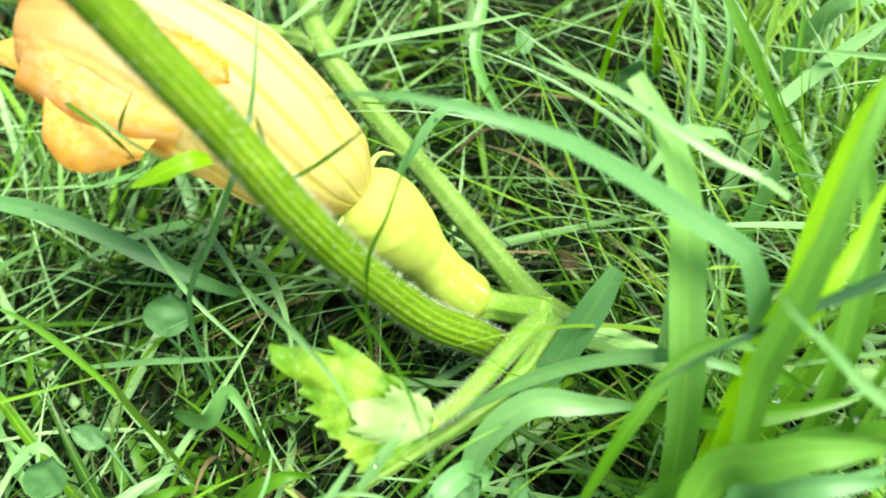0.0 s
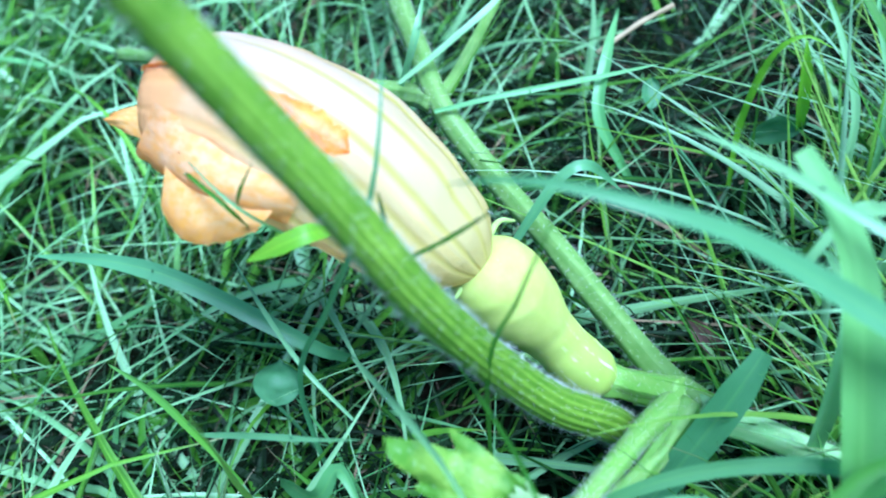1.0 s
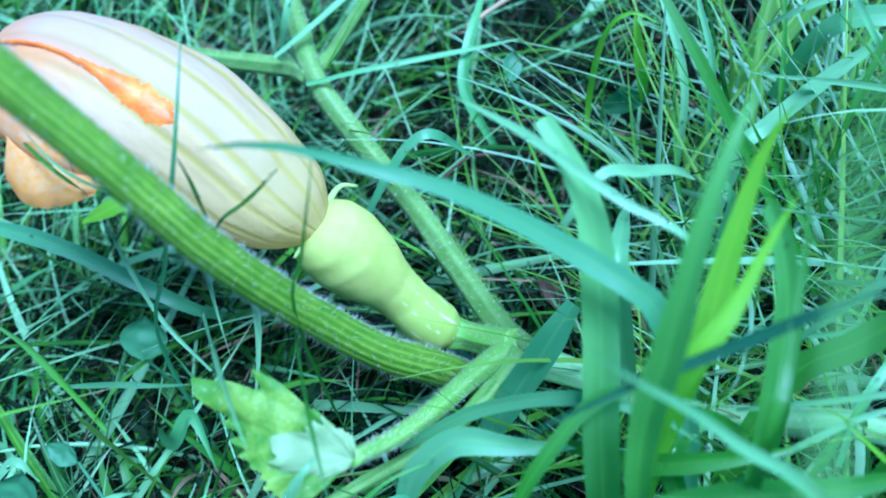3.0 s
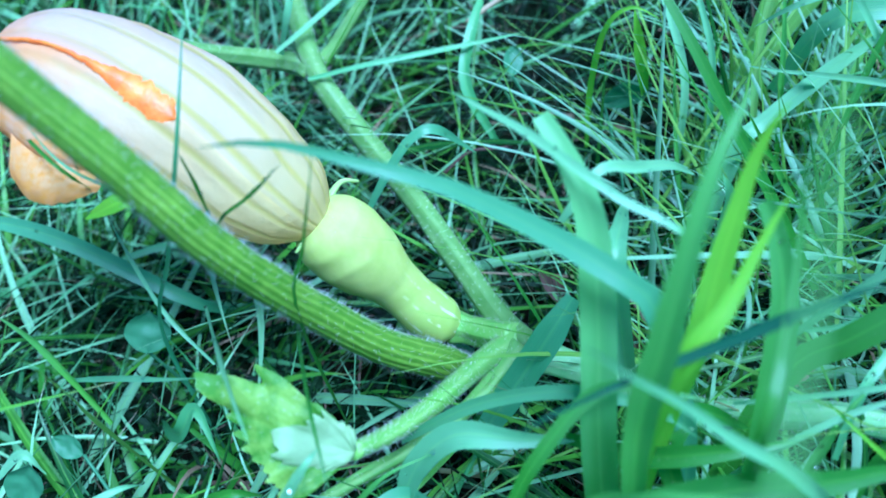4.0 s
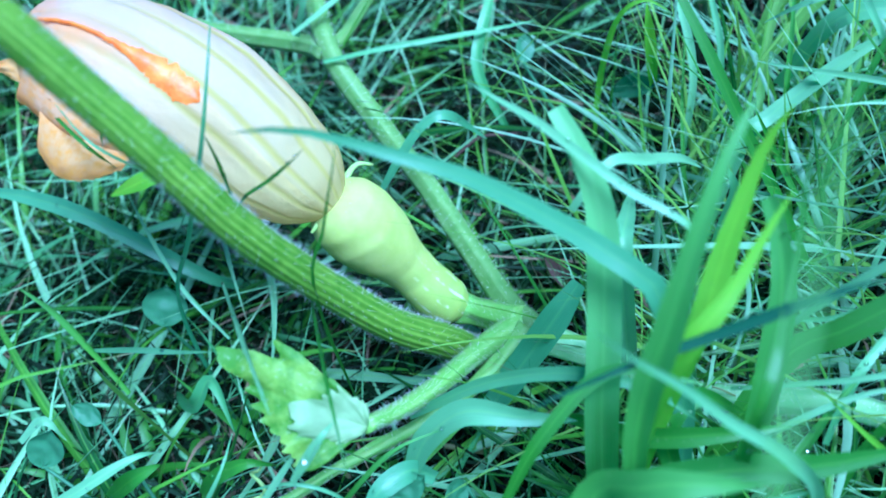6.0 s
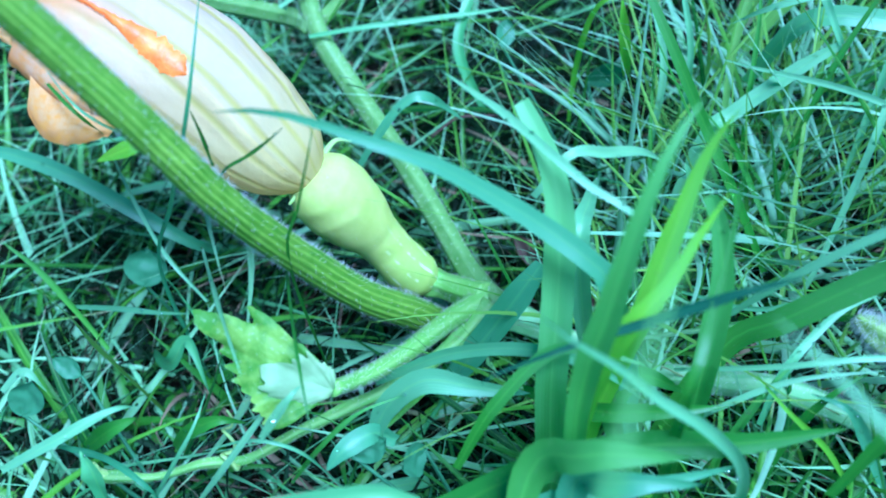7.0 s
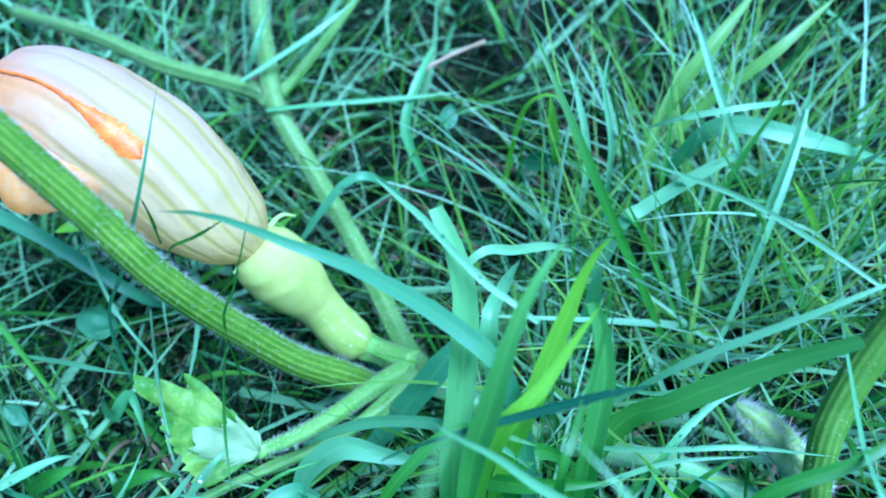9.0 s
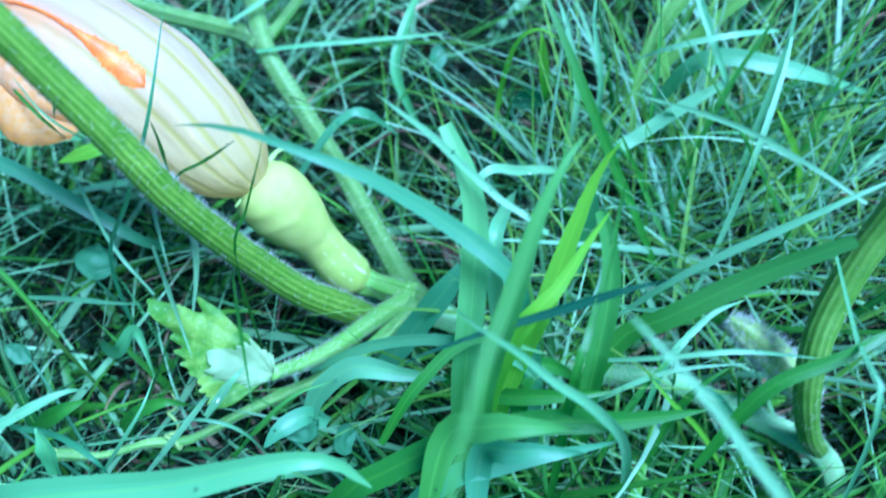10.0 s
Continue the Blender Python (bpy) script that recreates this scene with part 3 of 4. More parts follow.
turn = [(-0.0470 + 0.0022 * math.cos(k * 0.9) * (1 - 0.04 * k), -0.0500 + 0.0008 * k - 0.0022, 0.0215 + 0.0024 * math.sin(k * 0.9) + 0.0007 * k) for k in range(16)]
part("tendril", tube("tendril", [(-0.0455, -0.0500, 0.0205)] + turn, [(0, 0.0008), (1, 0.0003)], 8, 90), bud_yellow, vine, "coiled yellow-green tendril")
part("stub", tube("stub", [(-0.0790, -0.0587, 0.0262), (-0.0812, -0.0586, 0.0290), (-0.0822, -0.0570, 0.0312)], [(0, 0.0014), (0.6, 0.0016), (1, 0.0010)], 12, 12, rough=0.3), bud_yellow, shoot, "yellowed broken stub")
LEAF_STALK = [(0.0190, 0.0095, 0.0150), (0.0110, -0.0012, 0.0220), (0.0045, -0.0108, 0.0266), (-0.0016, -0.0210, 0.0328), (-0.0066, -0.0317, 0.0437), (-0.0105, -0.0412, 0.0565)]
leaf_stalk = part("leaf_stalk", tube("leaf_stalk", LEAF_STALK, [(0, 0.0036), (0.15, 0.0033), (0.7, 0.0024), (1, 0.0019)], 36, 40, 6, 0.02), stem_light, vine, "pale downy leaf stalk")
part("bristles", hairs("bristles", LEAF_STALK, [(0, 0.0036), (0.15, 0.0033), (0.7, 0.0024), (1, 0.0019)], 1300, 0.0016, 15), hair_white, leaf_stalk)


def fan_leaf(name, foot, reach, across, keys, crumple, seed, lift=0.0, jag=0.06):
    """A small toothed leaf fanned out from its foot. keys: (degrees from the main rib, share of its length)."""
    f, d = np.array(foot), unit(reach)
    span = float(np.linalg.norm(reach))
    c = np.array(across, dtype=float)
    c = unit(c - d * (c @ d))
    nrm = np.cross(d, c)
    if nrm @ np.array(CAM_SIDE) < 0:
        nrm = -nrm
    deg = [k[0] for k in keys]
    size = [k[1] for k in keys]
    rings, cols = 22, 150
    v, uv = [], []
    for i in range(rings):
        s = i / (rings - 1)
        for j in range(cols):
            q = j / (cols - 1)
            a = deg[0] + (deg[-1] - deg[0]) * q
            th = radians(a)
            tooth = 1 + 0.030 * math.sin(q * 120) + jag * noise.noise(Vector((q * 26, seed, 0)))
            rad = span * s * float(np.interp(a, deg, size)) * (1 + (tooth - 1) * s ** 3)
            x, y = rad * math.cos(th), rad * math.sin(th)
            h = crumple * noise.noise(Vector((x * 75 + seed, y * 75, seed))) * s + 0.35 * crumple * noise.noise(Vector((x * 260, y * 260, seed + 3))) * s
            curl = 0.5 * crumple * s ** 3 * noise.noise(Vector((q * 9, seed, 7)))
            v.append(f + x * d + y * c + nrm * (h + curl + lift * math.sin(s * 2.2)))
            uv.append((x / span, y / span))
    return mesh_of(name, v, grid_faces(rings, cols), uv)


leaf = part("leaf", fan_leaf("leaf", (-0.0105, -0.0412, 0.0565), (-0.0310, 0.0080, 0.0200), (-0.005, 0.0217, 0.016),
            [(-74, 0.08), (-69, 0.26), (-63, 0.42), (-46, 0.455), (-31, 0.52), (-21, 0.595), (-13, 0.65), (-5, 0.78), (-1, 1.0), (3, 0.97), (7, 0.84), (10, 0.69), (14, 0.68), (17.6, 0.73), (20, 0.66), (22, 0.54), (24, 0.40), (34, 0.24), (46, 0.12)], 0.0034, 2.3, 0.0015, 0.08), leaf_green, vine, "small crumpled toothed young leaf")
part("leaf_fold", fan_leaf("leaf_fold", (-0.0098, -0.0418, 0.0575), (-0.0170, 0.0050, 0.0110), (-0.005, 0.0217, 0.016),
     [(-85, 0.05), (-78, 0.17), (-44, 0.49), (-34, 0.71), (-20, 0.78), (-9, 0.89), (0, 0.66), (10, 0.56), (26, 0.54), (35, 0.36), (61, 0.24), (75, 0.08)], 0.0040, 5.1, 0.0026, 0.16), leaf_pale, leaf, "pale folded underside of the leaf")

RIGHT = [(0.1478, -0.0312, 0.0055), (0.1395, -0.0325, 0.0220), (0.1330, -0.0298, 0.0420), (0.1323, -0.0216, 0.0548), (0.1347, -0.0146, 0.0613), (0.1378, -0.0085, 0.0682), (0.1412, -0.0033, 0.0751), (0.1449, 0.0013, 0.0821), (0.1560, 0.0140, 0.1040), (0.1690, 0.0290, 0.1300)]
RIGHT_R = [(0, 0.0030), (0.2, 0.0034), (0.4, 0.0040), (1, 0.0044)]
right = part("leaf_stalk", tube("leaf_stalk", RIGHT, RIGHT_R, 104, 50, 13, 0.018), stalk_shade, vine, "thick ribbed green leaf stalk with white bristles")
part("bristles", hairs("bristles", RIGHT, RIGHT_R, 1100, 0.0014, 21), hair_white, right)
BUD = [(0.1385, -0.0240, 0.0290), (0.1320, -0.0200, 0.0350), (0.1235, -0.0130, 0.0385), (0.1150, -0.0065, 0.0405)]
BUD_R = [(0, 0.0028), (0.2, 0.0042), (0.6, 0.0046), (0.85, 0.0036), (1, 0.0012)]
bud = part("flower_bud", tube("flower_bud", BUD, BUD_R, 40, 30, 5, 0.10, rough=0.1), bud_yellow, vine, "small downy green flower bud")
part("bristles", hairs("bristles", BUD, BUD_R, 2600, 0.0034, 22, thick=0.00008, lean=0.35), hair_white, bud)

# ---- broad single grass blades ----
grass_blade([(0.0610, -0.0400, -0.0170), (0.0590, -0.0330, 0.0500), (0.0526, -0.0260, 0.0862), (0.0444, -0.0216, 0.0927), (0.0356, -0.0191, 0.0997), (0.0270, -0.0186, 0.1077), (0.0186, -0.0189, 0.1153), (0.0099, -0.0196, 0.1209), (0.0007, -0.0184, 0.1244), (-0.0093, -0.0170, 0.1265), (-0.0195, -0.0177, 0.1272)], 0.0046, slate, "long arching green blade bent over the blossom")
grass_blade([(0.0410, -0.0520, -0.0170), (0.0412, -0.0460, 0.0400), (0.0415, -0.0390, 0.0633), (0.0421, -0.0316, 0.0702), (0.0425, -0.0240, 0.0775), (0.0427, -0.0165, 0.0850), (0.0421, -0.0092, 0.0923), (0.0391, -0.0024, 0.0993), (0.0340, 0.0045, 0.1062)], 0.0070, two_tone, "broad upright green grass blade with a folded tip", blunt=0.4)
grass_blade([(0.0470, -0.0700, -0.0170), (0.0470, -0.0560, 0.0660), (0.0486, -0.0485, 0.0879), (0.0519, -0.0443, 0.1036), (0.0545, -0.0402, 0.1161), (0.0570, -0.0354, 0.1255), (0.0606, -0.0290, 0.1320), (0.0655, -0.0215, 0.1350)], 0.0058, fresh, "broad upright grass blade standing before the stem joint", foot=0.1, taper=0.3)
grass_blade([(0.0480, -0.0450, -0.0170), (0.0500, -0.0400, 0.0300), (0.0560, -0.0335, 0.0650), (0.0604, -0.0298, 0.0826), (0.0625, -0.0249, 0.0883), (0.0645, -0.0204, 0.0941), (0.0666, -0.0164, 0.1000), (0.0686, -0.0127, 0.1059), (0.0709, -0.0100, 0.1119), (0.0745, -0.0080, 0.1174)], 0.0050, lime, "yellow-green backlit grass blade beside the broad ones", foot=0.3, taper=0.24)
grass_blade([(0.0470, -0.0500, -0.0170), (0.0475, -0.0480, 0.0500), (0.0505, -0.0445, 0.0800), (0.0567, -0.0410, 0.0970), (0.0604, -0.0382, 0.0989), (0.0631, -0.0348, 0.1015), (0.0656, -0.0315, 0.1041), (0.0679, -0.0281, 0.1069), (0.0728, -0.0224, 0.1127)], 0.0052, lime, "short yellow-green grass blade, bent", foot=0.2, taper=0.3)
grass_blade([(0.0740, -0.0400, -0.0170), (0.0748, -0.0320, 0.0500), (0.0753, -0.0290, 0.0612), (0.0762, -0.0230, 0.0740), (0.0761, -0.0204, 0.0804), (0.0752, -0.0180, 0.0867), (0.0738, -0.0159, 0.0929), (0.0715, -0.0138, 0.0995)], 0.0056, fresh, "broad grass blade with a blunt turned tip", blunt=0.4)
grass_blade([(0.0660, -0.0560, -0.0170), (0.0672, -0.0500, 0.0850), (0.0686, -0.0468, 0.0967), (0.0700, -0.0413, 0.0999), (0.0715, -0.0361, 0.1034), (0.0728, -0.0309, 0.1072), (0.0736, -0.0258, 0.1111), (0.0743, -0.0210, 0.1153), (0.0761, -0.0170, 0.1196)], 0.0024, dark, "narrow shaded blade standing before the blunt one")
grass_blade([(0.0620, -0.0350, -0.0170), (0.0818, -0.0164, 0.0360), (0.0948, -0.0156, 0.0550), (0.1134, -0.0137, 0.0760), (0.1295, -0.0145, 0.0940)], 0.0062, fresh, "broad flat green blade leaning over a thin shoot", blunt=0.4)
grass_blade([(0.1060, -0.0990, 0.0150), (0.1010, -0.0950, 0.1150), (0.0937, -0.0888, 0.1319), (0.0897, -0.0848, 0.1350), (0.0856, -0.0810, 0.1382), (0.0814, -0.0771, 0.1411), (0.0770, -0.0735, 0.1439), (0.0724, -0.0700, 0.1467), (0.0676, -0.0668, 0.1497)], 0.0029, pale, "pale downy grass blade close to the lens")
grass_blade([(0.0300, -0.0525, 0.0925), (0.0335, -0.0508, 0.0938), (0.0387, -0.0486, 0.0946), (0.0465, -0.0454, 0.0956), (0.0543, -0.0428, 0.0969), (0.0619, -0.0407, 0.0989), (0.0691, -0.0389, 0.1013), (0.0760, -0.0375, 0.1042), (0.0850, -0.0360, 0.1070)], 0.0026, shade_dark, "grass blade lying across the broad ones, shade put in its colour", foot=0.1)
grass_blade([(-0.0767, 0.0244, 0.0120), (-0.0834, 0.0209, 0.0250), (-0.1138, 0.0291, 0.0450), (-0.1390, 0.0354, 0.0500), (-0.1684, 0.0395, 0.0500)], 0.0052, slate, "broad dark green blade lying under the blossom")
grass_blade([(-0.0800, -0.0120, -0.0170), (-0.0761, -0.0012, 0.0400), (-0.0570, -0.0003, 0.0750), (-0.0386, 0.0003, 0.1080), (-0.0348, 0.0231, 0.1260)], 0.0017, slate, "thin bluish upright blade before the blossom")
grass_blade([(-0.0552, 0.0090, 0.0880), (-0.0584, 0.0047, 0.0920), (-0.0707, 0.0003, 0.0900)], 0.0042, lime, "short bright green blade under the leaf stalk")
grass_blade([(-0.0340, -0.0120, -0.0170), (-0.0226, -0.0161, 0.0700), (-0.0133, -0.0147, 0.0950), (-0.0052, -0.0125, 0.1150), (-0.0056, -0.0049, 0.1180)], 0.0010, dark, "thin dark grass stem before the fruit")
grass_blade([(-0.0400, -0.0005, 0.0850), (-0.0358, -0.0011, 0.0900), (-0.0280, -0.0027, 0.0963), (-0.0208, -0.0045, 0.1031), (-0.0141, -0.0065, 0.1102)], 0.0009, dark, "thin dark bent grass strand")
grass_blade([(-0.0395, -0.0008, 0.0900), (-0.0385, -0.0004, 0.0977), (-0.0379, -0.0004, 0.1018), (-0.0374, -0.0007, 0.1058), (-0.0369, -0.0011, 0.1098)], 0.0011, dark, "short dark grass tip before the blossom")
grass_blade([(-0.0773, 0.0230, 0.0600), (-0.0709, 0.0060, 0.0980), (-0.0823, 0.0142, 0.1030), (-0.0993, 0.0302, 0.1000)], 0.0010, dark, "thin olive grass strand across the petals")
grass_blade([(-0.0788, 0.0153, 0.0850), (-0.0704, 0.0096, 0.1000), (-0.0644, 0.0110, 0.1080)], 0.0011, dark, "short dark curled grass strand")
grass_blade([(-0.0648, 0.0158, 0.0750), (-0.0702, 0.0065, 0.1000), (-0.0831, 0.0171, 0.1060)], 0.0008, pale, "thin grey-green grass strand")
grass_blade([(0.0740, 0.0480, 0.0050), (0.0828, 0.0564, 0.0365), (0.0894, 0.0605, 0.0411), (0.0963, 0.0638, 0.0455), (0.1032, 0.0667, 0.0499), (0.1100, 0.0691, 0.0543), (0.1172, 0.0708, 0.0588)], 0.0046, pale, "pale folded grass blade, lower half", blunt=0.4)
grass_blade([(0.1172, 0.0708, 0.0588), (0.1105, 0.0800, 0.0700), (0.0978, 0.1039, 0.0900)], 0.0026, pale, "pale thin grass blade, upright")
grass_blade([(0.1000, 0.0950, 0.0200), (0.1133, 0.0912, 0.0500), (0.1418, 0.0874, 0.0500), (0.1759, 0.0917, 0.0350)], 0.0060, pale, "broad pale blade lying across the tuft")
grass_blade([(0.0401, 0.0876, 0.0080), (0.0425, 0.0925, 0.0300), (0.0479, 0.0906, 0.0550), (0.0557, 0.0905, 0.0620), (0.0640, 0.0887, 0.0580)], 0.0020, lime, "hooked green grass blade")
grass_blade([(0.0598, 0.0925, 0.0250), (0.0577, 0.0892, 0.0500), (0.0564, 0.0897, 0.0620)], 0.0036, lime, "short bright green curled blade")
grass_blade([(0.1018, 0.0245, 0.0100), (0.0921, 0.0308, 0.0320), (0.0779, 0.0414, 0.0600), (0.0672, 0.0521, 0.0800), (0.0552, 0.0675, 0.0980), (0.0483, 0.0790, 0.1050)], 0.0030, dark, "long dark green grass stem")
grass_blade([(0.1077, 0.0296, 0.0100), (0.0942, 0.0487, 0.0300), (0.0826, 0.0528, 0.0550)], 0.0018, dark, "thin dark green grass stem")
grass_blade([(0.0088, 0.0907, 0.0120), (0.0006, 0.1014, 0.0300), (0.0037, 0.1170, 0.0400), (0.0090, 0.1387, 0.0450)], 0.0040, broad, "green blade rising behind the vine")
grass_blade([(-0.0270, 0.0464, 0.0300), (-0.0181, 0.0509, 0.0420), (-0.0097, 0.0566, 0.0500), (-0.0022, 0.0599, 0.0500), (0.0063, 0.0681, 0.0300)], 0.0030, slate, "folded blade lying over the vine")
grass_blade([(0.0073, -0.0171, 0.0050), (0.0176, -0.0097, 0.0180), (0.0279, -0.0011, 0.0300), (0.0359, 0.0074, 0.0380)], 0.0080, slate, "broad dark blade beside the stem joint", blunt=0.4)
grass_blade([(0.1514, 0.0228, 0.0600), (0.1352, 0.0319, 0.0650), (0.1165, 0.0516, 0.0600), (0.0934, 0.0717, 0.0500), (0.0863, 0.0809, 0.0450)], 0.0018, pale, "long thin pale blade lying across")
grass_blade([(0.1112, 0.0169, 0.0050), (0.1167, 0.0260, 0.0180), (0.1254, 0.0465, 0.0500), (0.1335, 0.0723, 0.0680), (0.1374, 0.0951, 0.0750)], 0.0020, pale, "thin straight pale blade")
grass_blade([(0.0803, -0.0143, 0.0500), (0.0966, -0.0132, 0.0750), (0.1194, -0.0095, 0.0950), (0.1421, -0.0013, 0.1050)], 0.0020, pale, "pale downy blade close to the lens")
grass_blade([(0.0900, -0.0500, -0.0170), (0.0830, -0.0525, 0.0500), (0.0730, -0.0538, 0.0780), (0.0633, -0.0535, 0.0903), (0.0590, -0.0531, 0.0962), (0.0551, -0.0528, 0.1021), (0.0511, -0.0532, 0.1081), (0.0472, -0.0539, 0.1139), (0.0439, -0.0542, 0.1196), (0.0405, -0.0546, 0.1255)], 0.0026, pale, "pale bluish blade leaning across the others")
grass_blade([(0.1000, -0.0550, 0.0500), (0.1113, -0.0446, 0.0750), (0.1276, -0.0379, 0.0820), (0.1453, -0.0276, 0.0850)], 0.0036, dark, "dark green blade crossing the stalk")
grass_blade([(0.1500, -0.0580, -0.0170), (0.1308, -0.0521, 0.0840), (0.1306, -0.0347, 0.0820), (0.1344, -0.0030, 0.0720), (0.1396, 0.0342, 0.0600)], 0.0013, pale, "thin pale blade beside the ribbed stalk")
grass_blade([(-0.0750, -0.0900, 0.0200), (-0.0587, -0.0863, 0.0750), (-0.0187, -0.0798, 0.0820), (0.0126, -0.0719, 0.0840), (0.0233, -0.0727, 0.0700)], 0.0085, broad, "broad green blade lying low")
grass_blade([(-0.0200, -0.0850, -0.0170), (0.0108, -0.0702, 0.0450), (0.0232, -0.0651, 0.0560), (0.0398, -0.0586, 0.0640), (0.0600, -0.0532, 0.0670), (0.0802, -0.0508, 0.0660), (0.1022, -0.0445, 0.0620)], 0.0064, dark, "broad wet green blade", taper=0.2)
grass_blade([(0.0000, -0.0880, -0.0170), (0.0343, -0.0671, 0.0500), (0.0510, -0.0620, 0.0590), (0.0672, -0.0578, 0.0610), (0.0826, -0.0522, 0.0580)], 0.0060, slate, "broad green blade with dew")
grass_blade([(-0.0057, -0.0438, 0.0300), (0.0009, -0.0399, 0.0450), (0.0112, -0.0369, 0.0550), (0.0241, -0.0379, 0.0550), (0.0360, -0.0363, 0.0500)], 0.0060, pale, "curled pale blade under the leaf stalk")
grass_blade([(0.0205, -0.0557, 0.0500), (0.0302, -0.0470, 0.0680), (0.0436, -0.0363, 0.0750), (0.0621, -0.0367, 0.0700)], 0.0030, fresh, "bent green grass blade")
grass_blade([(-0.0078, -0.0277, 0.0300), (0.0150, -0.0275, 0.0500), (0.0360, -0.0306, 0.0620), (0.0517, -0.0345, 0.0620), (0.0626, -0.0365, 0.0500)], 0.0032, pale, "arched pale blade over the vine")
grass_blade([(0.0924, 0.1117, 0.0100), (0.1015, 0.1175, 0.0400), (0.1140, 0.1300, 0.0550), (0.1296, 0.1514, 0.0650)], 0.0055, lime_soft, "yellowish broad blade in the tuft")
grass_blade([(0.0993, 0.1154, 0.0100), (0.1142, 0.1226, 0.0300), (0.1359, 0.1309, 0.0500), (0.1580, 0.1528, 0.0600)], 0.0045, lime_soft, "yellow-green blade in the tuft")
grass_blade([(-0.0595, 0.0011, 0.0500), (-0.0300, -0.0361, 0.0820), (-0.0188, -0.0523, 0.0880)], 0.0017, pale, "thin pale blade over the small leaf")
grass_blade([(-0.0235, -0.0558, 0.0600), (-0.0146, -0.0509, 0.0720), (-0.0122, -0.0468, 0.0720)], 0.0022, pale, "thin pale blade before the small leaf")
grass_blade([(-0.0344, -0.0001, 0.0500), (-0.0135, -0.0394, 0.0780), (-0.0057, -0.0605, 0.0750)], 0.0011, dark, "thin dark strand before the small leaf")
grass_blade([(-0.0646, -0.0051, 0.0300), (-0.0764, 0.0043, 0.0400), (-0.0893, 0.0192, 0.0450), (-0.1014, 0.0352, 0.0500)], 0.0014, pale, "thin pale straight blade")
grass_blade([(-0.0906, -0.0227, 0.0300), (-0.1040, -0.0119, 0.0350), (-0.1227, 0.0015, 0.0350), (-0.1435, 0.0133, 0.0300)], 0.0022, fresh, "bright green grass stem")
grass_blade([(-0.0618, 0.1032, 0.0500), (-0.0478, 0.1115, 0.0550), (-0.0316, 0.1248, 0.0600), (-0.0208, 0.1402, 0.0620)], 0.0022, pale, "thin bluish blade crossing the far vine")
grass_blade([(-0.0652, 0.1089, 0.0400), (-0.0552, 0.1100, 0.0600), (-0.0509, 0.1245, 0.0700)], 0.0026, pale, "thin bluish blade beside the far vine")
grass_blade([(-0.0501, 0.0936, 0.0450), (-0.0285, 0.0982, 0.0450), (0.0005, 0.1087, 0.0400), (0.0216, 0.1187, 0.0350)], 0.0020, broad, "long thin blade lying over the vine")
grass_blade([(0.0300, -0.1000, 0.0300), (0.0380, -0.0632, 0.0700), (0.0485, -0.0623, 0.0850), (0.0572, -0.0625, 0.0880), (0.0688, -0.0610, 0.0850)], 0.0090, fresh, "broad wet blade close to the lens", foot=0.05)
grass_blade([(0.0500, -0.1000, 0.0200), (0.0466, -0.0633, 0.0600), (0.0550, -0.0637, 0.0750), (0.0718, -0.0625, 0.0750)], 0.0080, slate, "broad green blade under the wet one", foot=0.05)
grass_blade([(0.0330, -0.0270, 0.0300), (0.0489, -0.0375, 0.0450), (0.0654, -0.0388, 0.0500), (0.0811, -0.0364, 0.0500)], 0.0046, dark, "broad blade lying low to the side")
grass_blade([(0.0600, -0.0165, 0.0930), (0.0548, -0.0147, 0.0969), (0.0484, -0.0116, 0.0990), (0.0426, -0.0075, 0.1014), (0.0365, -0.0023, 0.1030), (0.0300, 0.0037, 0.1039), (0.0226, 0.0096, 0.1043), (0.0147, 0.0160, 0.1046)], 0.0019, pale, "long thin bluish blade crossing the broad ones")
grass_blade([(0.0360, -0.0020, 0.0820), (0.0443, 0.0040, 0.0900), (0.0519, 0.0104, 0.0830), (0.0611, 0.0233, 0.0680), (0.0677, 0.0311, 0.0550)], 0.0026, pale, "pale bent blade with a withered knee")
grass_blade([(0.0500, 0.0000, -0.0170), (0.0465, -0.0062, 0.0658), (0.0485, 0.0120, 0.0620), (0.0510, 0.0360, 0.0420)], 0.0050, pale, "bluish broad blade with a drooping end")
grass_blade([(0.0726, 0.0227, 0.0100), (0.0739, 0.0247, 0.0300), (0.0747, 0.0219, 0.0550), (0.0719, 0.0218, 0.0660)], 0.0046, broad, "pale blunt grass blade, cut off at its tip")
grass_blade([(0.0007, -0.0436, 0.0300), (-0.0041, -0.0441, 0.0360), (-0.0101, -0.0495, 0.0380), (-0.0150, -0.0547, 0.0350)], 0.0055, slate, "dark teal curled blade beaded with dew")
grass_blade([(-0.0951, -0.0093, 0.0000), (-0.0726, -0.0238, 0.0250), (-0.0637, -0.0208, 0.0350), (-0.0551, -0.0346, 0.0280)], 0.0044, broad, "short curled green blade low in the turf")
grass_blade([(-0.0930, -0.0496, 0.0200), (-0.0813, -0.0473, 0.0300), (-0.0731, -0.0434, 0.0320)], 0.0050, dark, "short olive-green blade in the turf")
grass_blade([(-0.0687, -0.0681, 0.0400), (-0.0687, -0.0638, 0.0500), (-0.0716, -0.0601, 0.0530)], 0.0054, broad, "pale stiff blade end standing in the turf")
grass_blade([(-0.1047, -0.0620, 0.0350), (-0.0895, -0.0547, 0.0400), (-0.0767, -0.0451, 0.0400), (-0.0724, -0.0412, 0.0350)], 0.0030, pale, "thin pale blade lying low")
